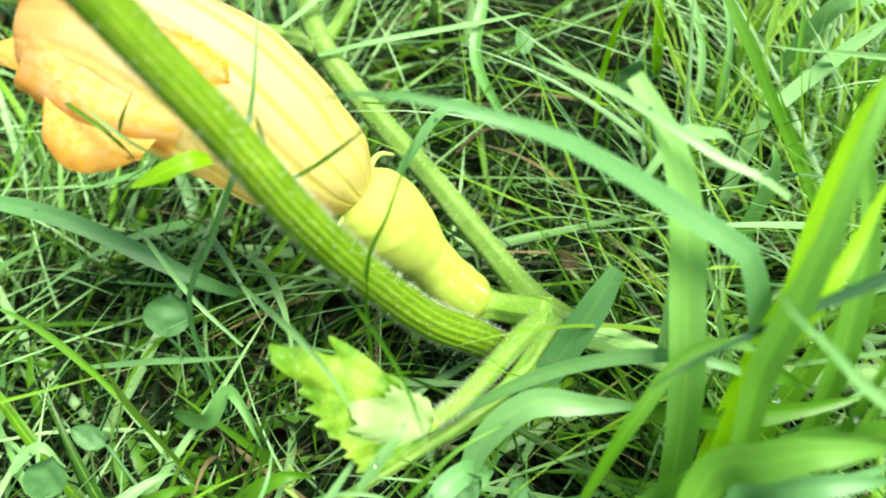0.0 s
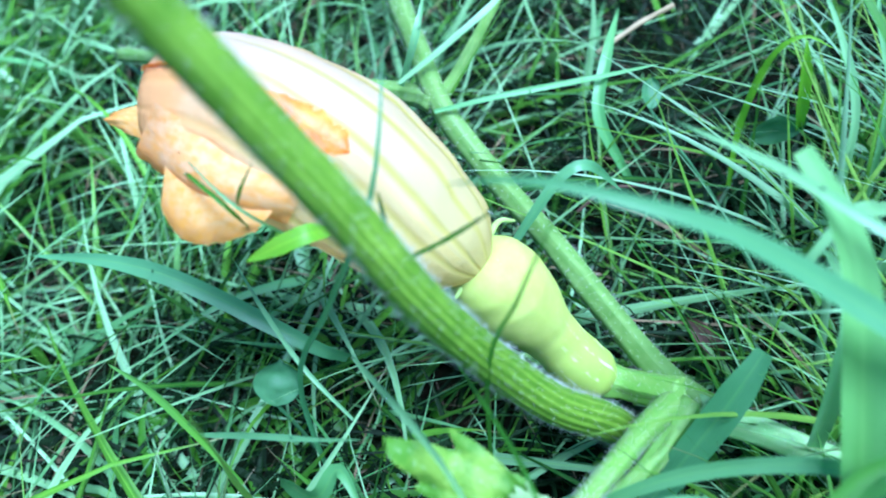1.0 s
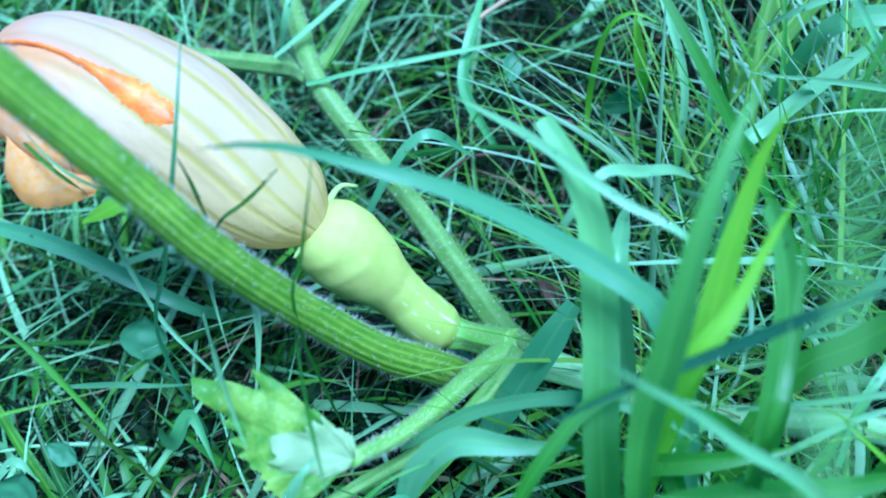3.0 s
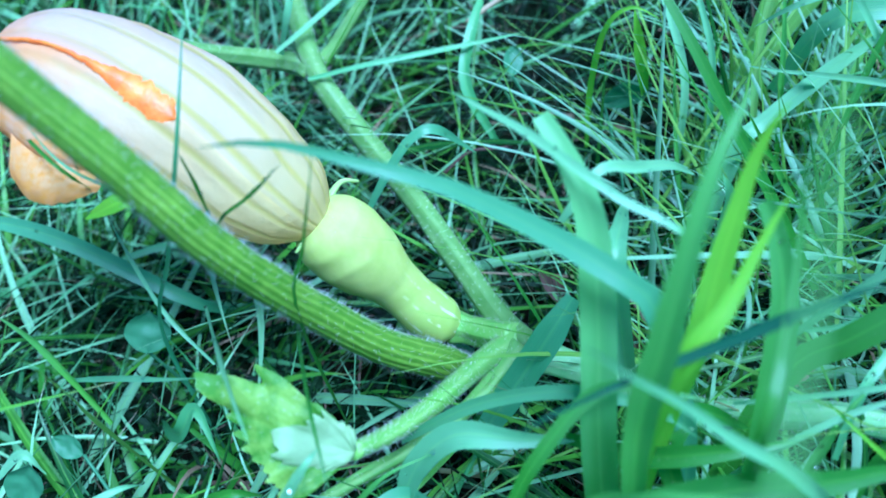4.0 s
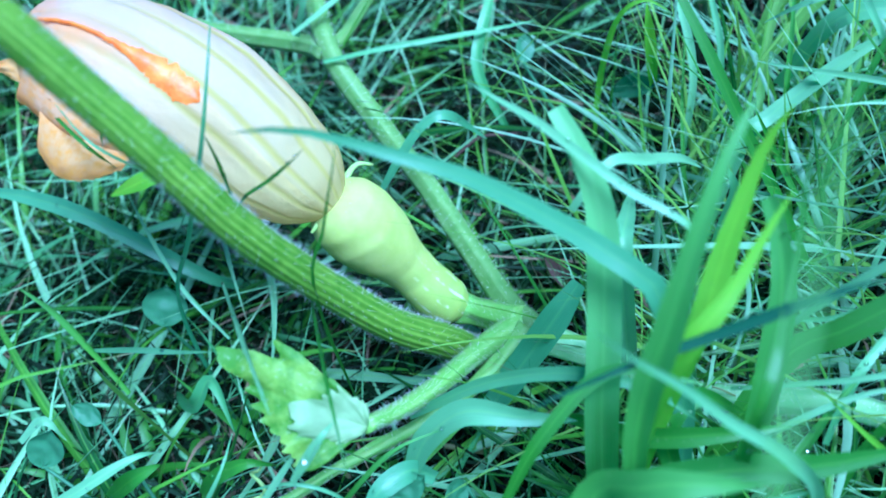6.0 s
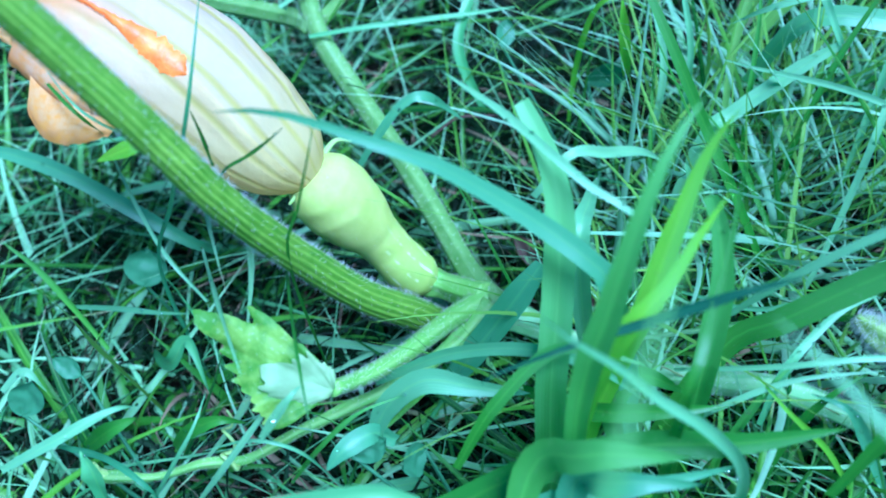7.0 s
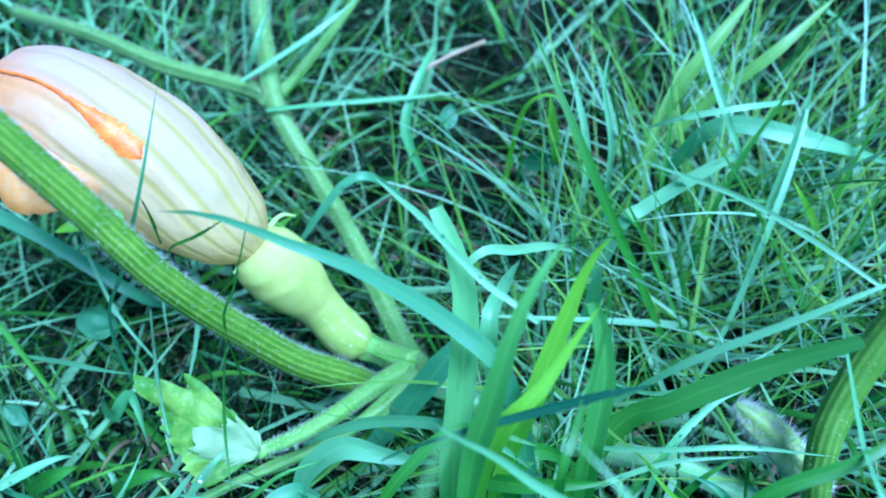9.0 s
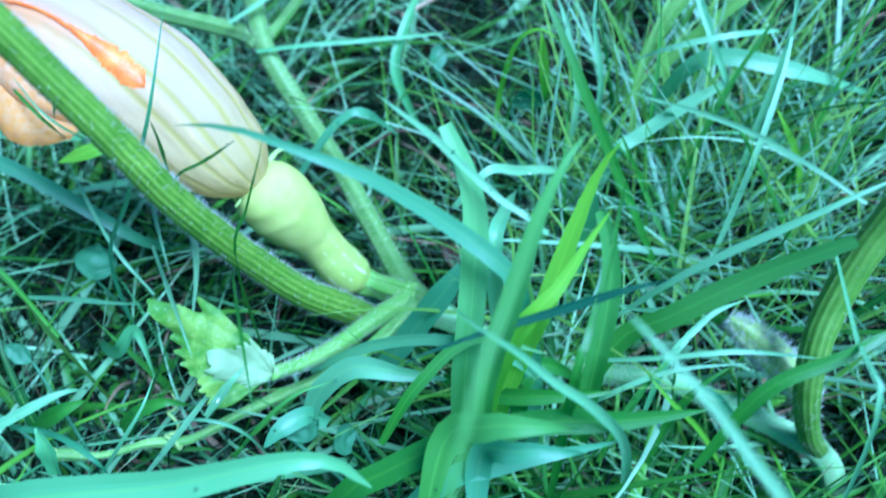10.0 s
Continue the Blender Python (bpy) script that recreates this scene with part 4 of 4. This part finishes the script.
grass_blade([(-0.1095, -0.0092, 0.0300), (-0.0832, -0.0167, 0.0450), (-0.0626, -0.0224, 0.0550), (-0.0500, -0.0248, 0.0600)], 0.0016, pale, "thin pale blade reaching the small leaf")
grass_blade([(-0.0880, -0.0275, -0.0170), (-0.0837, -0.0287, 0.0408), (-0.0795, -0.0302, 0.0619), (-0.0741, -0.0333, 0.0818), (-0.0675, -0.0380, 0.1005)], 0.0026, sap, "bright green grass blade in the turf")
grass_blade([(-0.0652, -0.0475, 0.0200), (-0.0545, -0.0472, 0.0350), (-0.0450, -0.0452, 0.0400), (-0.0386, -0.0437, 0.0350)], 0.0040, dark, "dark curled blade by the small leaf")
grass_blade([(-0.1195, -0.0381, 0.0300), (-0.1109, -0.0335, 0.0350), (-0.1051, -0.0371, 0.0300)], 0.0026, pale, "small pale blade in the turf")
grass_blade([(0.0700, -0.0258, 0.0450), (0.0909, -0.0296, 0.0580), (0.1108, -0.0282, 0.0620), (0.1344, -0.0252, 0.0550)], 0.0014, pale, "thin pale strand lying level over the stem")
grass_blade([(0.0739, 0.0019, 0.0350), (0.0926, -0.0079, 0.0450), (0.1134, -0.0008, 0.0500), (0.1294, 0.0091, 0.0550)], 0.0012, pale, "thin pale strand by the downy bud")
grass_blade([(0.0917, -0.0325, 0.0300), (0.0957, -0.0241, 0.0450), (0.1070, -0.0117, 0.0500), (0.1177, -0.0054, 0.0500)], 0.0022, broad, "thin green blade over the trailing stem")
grass_blade([(0.0586, -0.0429, 0.0300), (0.0552, -0.0371, 0.0450), (0.0615, -0.0302, 0.0500), (0.0736, -0.0295, 0.0400)], 0.0050, dark, "folded green blade hiding the trailing stem")
grass_blade([(0.0987, 0.0660, 0.0000), (0.0961, 0.0679, 0.0300), (0.0956, 0.0793, 0.0600), (0.0935, 0.0864, 0.0800)], 0.0016, fresh, "thin upright green stem in the tuft")
grass_blade([(0.1095, 0.0576, 0.0000), (0.1113, 0.0625, 0.0300), (0.1182, 0.0696, 0.0600), (0.1296, 0.0770, 0.0900)], 0.0018, fresh, "thin leaning green stem in the tuft")
grass_blade([(0.1284, 0.0575, 0.0000), (0.1308, 0.0675, 0.0350), (0.1345, 0.0792, 0.0700), (0.1332, 0.0862, 0.0900)], 0.0022, pale, "long straight pale blade in the tuft")
grass_blade([(0.0921, 0.0757, 0.0100), (0.0923, 0.0885, 0.0400), (0.0970, 0.0993, 0.0600), (0.1038, 0.1118, 0.0700)], 0.0024, lime_soft, "yellow-green blade in the tuft")
grass_blade([(0.1564, 0.0656, 0.0000), (0.1517, 0.0721, 0.0200), (0.1351, 0.0701, 0.0500)], 0.0026, lime, "yellowish drooping blade in the tuft")
grass_blade([(0.0684, 0.0731, 0.0100), (0.0706, 0.0814, 0.0400), (0.0656, 0.0919, 0.0600), (0.0588, 0.1004, 0.0750)], 0.0024, pale, "pale upright blade in the tuft")
grass_blade([(0.0781, 0.0768, 0.0100), (0.0783, 0.0825, 0.0450), (0.0740, 0.0922, 0.0650), (0.0751, 0.1014, 0.0750)], 0.0020, pale, "pale upright blade in the tuft")
grass_blade([(0.1317, 0.0836, 0.0700), (0.1148, 0.0748, 0.0750), (0.0972, 0.0740, 0.0700), (0.0872, 0.0786, 0.0600)], 0.0020, pale, "pale thin blade lying across the tuft")
grass_blade([(0.0709, -0.0324, 0.0200), (0.0794, -0.0334, 0.0400), (0.0956, -0.0292, 0.0500), (0.1163, -0.0253, 0.0500)], 0.0015, pale, "thin pale blade over the trailing stem")
grass_blade([(0.0803, -0.0421, 0.0100), (0.0847, -0.0365, 0.0300), (0.0903, -0.0305, 0.0450), (0.0974, -0.0236, 0.0500)], 0.0022, fresh, "green blade crossing the trailing stem")
grass_blade([(0.0946, -0.0424, 0.0100), (0.0980, -0.0355, 0.0300), (0.1039, -0.0310, 0.0450), (0.1130, -0.0255, 0.0500)], 0.0024, dark, "dark green blade crossing the trailing stem")
grass_blade([(0.1170, -0.0405, 0.0100), (0.1068, -0.0377, 0.0300), (0.0949, -0.0344, 0.0450), (0.0871, -0.0272, 0.0500)], 0.0015, lime, "thin yellow-green blade crossing the trailing stem")
grass_blade([(0.1252, -0.0399, 0.0100), (0.1160, -0.0356, 0.0300), (0.1084, -0.0334, 0.0450), (0.1003, -0.0298, 0.0450)], 0.0030, slate, "bluish blade folded over the trailing stem")
grass_blade([(0.0440, -0.1350, -0.0170), (0.0455, -0.1220, 0.0900), (0.0475, -0.1080, 0.1600), (0.0508, -0.0925, 0.1760), (0.0538, -0.0820, 0.1780), (0.0568, -0.0717, 0.1796), (0.0610, -0.0580, 0.1790)], 0.0015, fresh, "green grass blade arching just below the lens")
grass_blade([(-0.0674, -0.0642, 0.0200), (-0.0536, -0.0579, 0.0400), (-0.0459, -0.0507, 0.0500), (-0.0455, -0.0410, 0.0500)], 0.0012, pale, "thin pale strand over the olive shoot")
grass_blade([(-0.0489, -0.0640, 0.0300), (-0.0360, -0.0571, 0.0460), (-0.0253, -0.0491, 0.0580), (-0.0208, -0.0424, 0.0620)], 0.0017, pale, "pale blade leaning over the olive shoot")
grass_blade([(-0.0947, -0.0526, 0.0300), (-0.0715, -0.0582, 0.0420), (-0.0583, -0.0640, 0.0420), (-0.0566, -0.0665, 0.0300)], 0.0020, slate, "bluish blade lying over the shoot end")
grass_blade([(-0.0287, -0.0544, 0.0200), (-0.0162, -0.0506, 0.0400), (-0.0046, -0.0453, 0.0520), (0.0061, -0.0398, 0.0520)], 0.0013, fresh, "thin green strand over the olive shoot")
grass_blade([(-0.0149, -0.0539, 0.0200), (-0.0197, -0.0526, 0.0420), (-0.0305, -0.0524, 0.0480), (-0.0468, -0.0537, 0.0400)], 0.0010, pale, "thin pale strand lying along the shoot")


# ---- lawn ----
def grass_field(name, label, material, seed, count, spot, length, width, rise, bend, cap, segs=7, clear=1.0, hollows=True, clump=0.0, skew=1.5):
    """Many thin blades as one mesh. spot draws feet; cap gives the greatest height at a place."""
    rng = np.random.default_rng(seed)
    foot = spot(rng, count)
    if hollows:
        stay = np.ones(count, dtype=bool)
        for hx, hy, hr, chance in HOLLOWS:
            stay &= ~((((foot[:, 0] - hx) ** 2 + (foot[:, 1] - hy) ** 2) < hr * hr) & (rng.random(count) < chance))
        foot = foot[stay]
        count = len(foot)
    lay = np.zeros(count)
    if clump:
        thick = np.array([noise.noise(Vector((x * 28, y * 28, seed))) for x, y, z in foot])
        stay = rng.random(count) < np.clip(0.55 + clump * 1.8 * thick, 0.04, 1)
        foot, thick = foot[stay], thick[stay]
        count = len(foot)
        lay = np.array([5.0 * noise.noise(Vector((x * 14, y * 14, seed + 9.5))) for x, y, z in foot])
    L = rng.uniform(*length, count)
    W = width[0] + (width[1] - width[0]) * rng.random(count) ** skew
    head = lay + rng.normal(0, 0.7, count) if clump else rng.uniform(0, 2 * np.pi, count)
    el = np.radians(rng.uniform(*rise, count))
    curl = rng.uniform(*bend, count)
    sway = rng.normal(0, 0.5, count)
    s = np.linspace(0, 1, segs + 1)
    e = el[:, None] - curl[:, None] * s[None, :] ** 1.3
    h = head[:, None] + sway[:, None] * s[None, :]
    step = np.stack([np.cos(e) * np.cos(h), np.cos(e) * np.sin(h), np.sin(e)], -1) * (L / segs)[:, None, None]
    pts = np.concatenate([np.zeros((count, 1, 3)), np.cumsum(step[:, :-1], 1)], 1)
    top = pts[:, :, 2].max(1)
    limit = 0.017 + cap(foot[:, 0], foot[:, 1]) * rng.uniform(0.55, 1.15, count)
    squash = np.minimum(1.0, limit / np.maximum(top, 1e-4))
    pts[:, :, 2] *= squash[:, None]
    pts[:, :, 2] = np.maximum(pts[:, :, 2], 0.0)
    pts = pts + foot[:, None, :]
    keep = np.ones(count, dtype=bool)
    for line, gap in KEEP_CLEAR:
        q = spline(line, 14)
        d = np.linalg.norm(pts[:, :, None, :] - q[None, None], axis=-1).min((1, 2))
        keep &= d > gap * clear
    keep &= ~((np.linalg.norm(pts - np.array((0.045, -0.105, 0.22)), axis=-1) < 0.10).any(1))
    pts, W, h = pts[keep], W[keep], h[keep]
    n = len(pts)
    tan = unit(np.gradient(pts, axis=1))
    roll = rng.uniform(-0.9, 0.9, n)[:, None]
    flat = np.stack([-np.sin(h), np.cos(h), np.zeros_like(h)], -1)
    up = np.cross(tan, flat)
    side = unit(flat * np.cos(roll)[..., None] + up * np.sin(roll)[..., None])
    nrm = np.cross(side, tan)
    half = 0.5 * W[:, None] * np.clip((1 - s) / 0.6, 0.03, 1)[None, :]
    c = pts - nrm * (half * 0.35)[..., None]
    v = np.stack([pts - side * half[..., None], c, pts + side * half[..., None]], 2)
    uv = np.broadcast_to(np.stack(np.broadcast_arrays(np.array([0.0, 0.5, 1.0])[None, :], s[:, None]), -1)[None], (n, segs + 1, 3, 2))
    one = np.array(grid_faces(segs + 1, 3))
    f = (one[None] + (np.arange(n) * (segs + 1) * 3)[:, None, None]).reshape(-1, 4)
    me = bpy.data.meshes.new(name)
    vs = np.ascontiguousarray(v.reshape(-1, 3), dtype=np.float32)
    me.vertices.add(len(vs))
    me.vertices.foreach_set("co", vs.ravel())
    me.loops.add(f.size)
    me.loops.foreach_set("vertex_index", f.ravel().astype(np.int32))
    me.polygons.add(len(f))
    me.polygons.foreach_set("loop_start", np.arange(0, f.size, 4, dtype=np.int32))
    me.polygons.foreach_set("use_smooth", np.ones(len(f), dtype=bool))
    layer = me.uv_layers.new(name="UVMap")
    layer.data.foreach_set("uv", np.ascontiguousarray(uv.reshape(-1, 2), dtype=np.float32)[f.ravel()].ravel())
    me.update(calc_edges=True)
    me.validate()
    me.materials.append(material)
    return tagged(new(name, me), label, "grass", "", "stuff")


# dark open spots in the turf: x, y, radius, share of blades missing
HOLLOWS = [(0.025, 0.100, 0.045, 0.6), (-0.012, 0.135, 0.045, 0.55), (-0.010, -0.014, 0.028, 0.5), (0.030, -0.048, 0.030, 0.6), (-0.036, -0.055, 0.020, 0.6), (0.115, -0.020, 0.030, 0.5), (-0.065, 0.055, 0.035, 0.5), (0.09, 0.02, 0.025, 0.5), (0.125, 0.060, 0.050, 0.35), (0.065, 0.110, 0.040, 0.65), (0.050, -0.058, 0.035, 0.7), (-0.022, -0.028, 0.030, 0.6), (-0.060, -0.045, 0.032, 0.5), (-0.030, 0.000, 0.025, 0.4), (0.055, 0.150, 0.050, 0.5)]
KEEP_CLEAR = [(BLOOM, 0.022), (FRUIT, 0.014), (PETIOLE, 0.0075), (LEAF_STALK, 0.006), (RIGHT, 0.0085), (BUD, 0.009), (VINE_BACK[:3], 0.0042),
              ([(-0.0120, -0.0415, 0.0600), (-0.0300, -0.0350, 0.0680)], 0.014), ([(-0.1000, 0.0300, 0.1000), (-0.0700, 0.0120, 0.0950)], 0.014)]


def rect(x0, x1, y0, y1):
    def draw(rng, n):
        return np.stack([rng.uniform(x0, x1, n), rng.uniform(y0, y1, n), np.full(n, -0.019)], -1)
    return draw


def tuft(x, y, sx, sy):
    def draw(rng, n):
        return np.stack([rng.normal(x, sx, n), rng.normal(y, sy, n), np.full(n, -0.019)], -1)
    return draw


def around(x, y, inner, outer):
    def draw(rng, n):
        d, a = inner + (outer - inner) * rng.random(n) ** 1.8, rng.uniform(0, 2 * np.pi, n)
        return np.stack([x + d * np.cos(a), y + d * np.sin(a), np.full(n, -0.019)], -1)
    return draw


def smooth(a, b, x):
    t = np.clip((x - a) / (b - a), 0, 1)
    return t * t * (3 - 2 * t)


def turf_height(x, y):
    h = 0.030 + 0.012 * smooth(0.05, 0.12, x) * smooth(-0.02, 0.05, y) + 0.02 * smooth(0.12, 0.25, y) + 0.008 * smooth(-0.05, -0.14, x)
    h = h - 0.012 * np.exp(-((x - 0.015) ** 2 + (y - 0.09) ** 2) / 0.0035)
    return h - 0.014 * np.exp(-((x + 0.005) ** 2 + (y - 0.0) ** 2) / 0.0022)


def mat_height(x, y):
    return 0.25 * turf_height(x, y)


grass_field("lawn_thatch", "dense low lawn grass over soil, gap shade put in its colour", lawn_low_shade, 31, 13000, rect(-0.36, 0.46, -0.20, 0.46), (0.03, 0.08), (0.0007, 0.0024), (10, 80), (0.3, 1.8), mat_height, 6, hollows=False)
grass_field("lawn_grass", "thin tangled green lawn grass", lawn, 32, 4600, rect(-0.38, 0.48, -0.22, 0.48), (0.05, 0.14), (0.0009, 0.0044), (10, 80), (0.0, 1.2), turf_height, 9, clump=1.0, skew=1.2)
grass_field("pale_tuft", "pale grass blades standing and leaning in a tuft", tuft_pale, 38, 310, tuft(0.125, 0.078, 0.045, 0.040), (0.08, 0.17), (0.0007, 0.0026), (22, 74), (0.0, 0.7), lambda x, y: 0.085 + 0 * x, 10)
grass_field("grass_tuft", "taller tuft of thin upright grass", sap, 33, 150, tuft(0.112, 0.078, 0.036, 0.032), (0.08, 0.17), (0.0005, 0.0017), (35, 84), (0.0, 0.8), lambda x, y: 0.09 + 0 * x, 10)
grass_field("sap_strands", "thin fresh yellow-green blades in the tuft", sap, 44, 250, tuft(0.110, 0.058, 0.045, 0.045), (0.07, 0.16), (0.0006, 0.0021), (40, 84), (0.0, 0.7), lambda x, y: 0.075 + 0 * x, 9)
grass_field("olive_stems", "dark olive upright blades in the tuft", olive_shade_lawn, 45, 60, tuft(0.120, 0.070, 0.045, 0.040), (0.10, 0.17), (0.0010, 0.0028), (50, 86), (0.0, 0.5), lambda x, y: 0.095 + 0 * x, 10, skew=1.0)
# Added blades hide the feet; the shade down there is in their colour.
grass_field("shade_cover", "green blades added over the feet of the broad ones, darkened as shade", olive_shade_lawn, 46, 260, rect(0.010, 0.125, -0.085, -0.035), (0.05, 0.11), (0.0008, 0.0036), (10, 65), (0.2, 1.4), lambda x, y: 0.060 + 0 * x, 10, hollows=False)
grass_field("broad_weeds", "scattered broader grass blades in the lawn", broad, 35, 170, rect(-0.32, 0.40, -0.14, 0.40), (0.04, 0.11), (0.0028, 0.0052), (15, 75), (0.2, 1.6), turf_height, 12)
grass_field("short_blades", "short curled dark green blades low in the turf", dark, 40, 230, rect(-0.16, 0.10, -0.12, 0.03), (0.02, 0.05), (0.0016, 0.0042), (15, 80), (0.4, 2.4), lambda x, y: 0.6 * turf_height(x, y), 9, hollows=False)
grass_field("thin_stems", "long thin pale grass stems", pale_thin, 36, 620, rect(-0.32, 0.42, -0.12, 0.42), (0.07, 0.15), (0.0005, 0.0013), (5, 50), (0.0, 0.7), turf_height, 8, clump=0.7)
grass_field("vine_strands", "thin straight grass strands lying over the vine", lawn, 39, 680, rect(-0.20, 0.07, 0.03, 0.17), (0.06, 0.13), (0.0006, 0.0018), (8, 55), (0.0, 0.6), lambda x, y: 0.066 + 0 * x, 8)
grass_field("stem_cover", "grass blades lying over the trailing stem", lawn, 41, 260, rect(0.03, 0.17, -0.06, 0.02), (0.05, 0.11), (0.0007, 0.0022), (15, 65), (0.1, 1.2), lambda x, y: 0.040 + 0 * x, 9, hollows=False)
grass_field("pale_patch", "pale thin lawn grass lying in a patch", pale_thin, 42, 340, rect(-0.36, -0.120, -0.06, 0.32), (0.05, 0.12), (0.0010, 0.0036), (10, 70), (0.1, 1.3), turf_height, 8, clump=0.5)
grass_field("wispy_strands", "wispy pale grass strands low in the turf", pale_thin, 43, 170, rect(-0.20, 0.02, -0.12, 0.04), (0.04, 0.10), (0.0006, 0.0022), (5, 60), (0.0, 1.0), lambda x, y: 0.75 * turf_height(x, y), 7, hollows=False)
grass_field("dry_straw", "dead straw and brown stems in thatch", straw, 37, 420, rect(-0.32, 0.42, -0.14, 0.42), (0.03, 0.09), (0.0006, 0.0014), (0, 35), (0.0, 0.8), mat_height, 6)
grass_field("outer_lawn", "rough lawn grass stretching away", lawn, 34, 26000, around(0.05, 0.12, 0.32, 3.2), (0.07, 0.16), (0.002, 0.005), (30, 85), (0.4, 1.8), lambda x, y: 0.05 + 0 * x, 4)


# ---- small weeds, dew and litter ----
def oval_leaf(name, foot, tip, width, cup, seed, notch=0.0):
    f, t = np.array(foot), np.array(tip)
    d = t - f
    side = unit(np.cross(d, np.array(CAM_SIDE)))
    nrm = unit(np.cross(side, d))
    if nrm @ np.array(CAM_SIDE) < 0:
        nrm = -nrm
    rows, cols = 18, 13
    v, uv = [], []
    for i in range(rows):
        s = i / (rows - 1)
        half = 0.5 * width * (math.sin(min(1.0, s * 1.02) * math.pi) ** 0.62 + 0.03) * (1 - notch * s)
        for j in range(cols):
            q = 2 * j / (cols - 1) - 1
            h = cup * (q * q) * width + 0.10 * width * noise.noise(Vector((q * 2, s * 4, seed))) - 0.2 * cup * width * math.sin(s * 3.1)
            v.append(f + d * s + side * half * q + nrm * h)
            uv.append(((q + 1) / 2, s))
    return mesh_of(name, v, grid_faces(rows, cols), uv)


def weed(foot, leaves, label, category="weed"):
    """A low weed: its stalks rise from one foot, each with an oval leaf. leaves: (leaf foot, leaf tip, width)."""
    top = tagged(new("weed_plant"), label, category, "low weeds in the lawn")
    for k, (a, b, w) in enumerate(leaves):
        mid = tuple(0.5 * (np.array(foot) + np.array(a)) + np.array((0.002, -0.001, 0.004)))
        part("stalk", tube("stalk", [foot, mid, a], [(0, 0.0007), (1, 0.0005)], 8, 12), weed_green, top)
        part("leaf", oval_leaf("leaf", a, b, w, 0.12, k * 2.7 + a[0] * 90), weed_green, top)


weed((-0.0880, 0.0020, -0.0170), [((-0.0871, -0.0003, 0.0300), (-0.0838, 0.0075, 0.0400), 0.0125)], "small round-leaved weed in dark grass")
weed((-0.0750, -0.0620, -0.0170), [((-0.1097, -0.0444, 0.0300), (-0.1030, -0.0379, 0.0400), 0.0095), ((-0.0960, -0.0316, 0.0300), (-0.1042, -0.0284, 0.0340), 0.0060)], "low weed with oval green leaves")
weed((0.0200, -0.0620, -0.0170), [((-0.0116, -0.0479, 0.0300), (-0.0011, -0.0446, 0.0340), 0.0095), ((0.0087, -0.0456, 0.0300), (0.0044, -0.0527, 0.0350), 0.0090)], "small clover-like weed with round leaves")
weed((0.0520, 0.0500, -0.0170), [((0.0166, 0.1026, 0.0300), (0.0176, 0.1109, 0.0360), 0.0070), ((0.0467, 0.0959, 0.0200), (0.0622, 0.0926, 0.0300), 0.0080)], "small broad-leaved weed under grass")


def litter(name, points, radius, material, label, category):
    tagged(part(name, tube(name, points, radius, 10, 24, rough=0.3), material), label, category)


litter("dry_stalk", [(0.0010, 0.1235, 0.0380), (0.0085, 0.1290, 0.0395), (0.0170, 0.1360, 0.0398), (0.0270, 0.1440, 0.0390)], 0.0009, tan_straw, "tan dry straw stalk lying on the grass", "straw")
litter("dead_twig", [(-0.0080, 0.0740, 0.0150), (0.0010, 0.0790, 0.0190), (0.0100, 0.0810, 0.0180), (0.0150, 0.0850, 0.0140)], 0.0005, dead_brown, "thin reddish brown dead twig in grass", "twig")
tagged(part("dead_leaf", oval_leaf("dead_leaf", (0.0330, 0.0330, -0.0080), (0.0230, 0.0420, 0.0010), 0.0060, 0.3, 3.3), dead_brown), "shrivelled reddish brown dead leaf on soil", "dead leaf")
tagged(part("dead_leaf", oval_leaf("dead_leaf", (0.0560, 0.0120, -0.0090), (0.0500, 0.0220, -0.0040), 0.0055, 0.3, 5.3), dead_brown), "shrivelled reddish brown dead leaf on soil", "dead leaf")



def dew_drops(count, seed):
    """Small round drops sitting on the broad blades."""
    rng = np.random.default_rng(seed)
    bm = bmesh.new()
    hosts = [o for o in made_blades if o.data.materials[0] in (broad, pale, dark, fresh, slate)]
    for k in range(count):
        ob = hosts[int(rng.integers(len(hosts)))]
        v = ob.data.vertices[int(rng.integers(len(ob.data.vertices)))]
        size = float(rng.uniform(0.00018, 0.00055))
        up = v.normal if v.normal.z > 0 else -v.normal
        m = Matrix.Translation(v.co + up * size * 0.6) @ Matrix.Diagonal((size, size, size * 0.85, 1))
        bmesh.ops.create_icosphere(bm, subdivisions=2, radius=1.0, matrix=m)
    me = bpy.data.meshes.new("dew_drops")
    bm.to_mesh(me)
    bm.free()
    me.polygons.foreach_set("use_smooth", np.ones(len(me.polygons), dtype=bool))
    tagged(part("dew_drops", me, dew), "clear dew drops beaded on grass blades", "dew", "", "stuff")


dew_drops(220, 71)
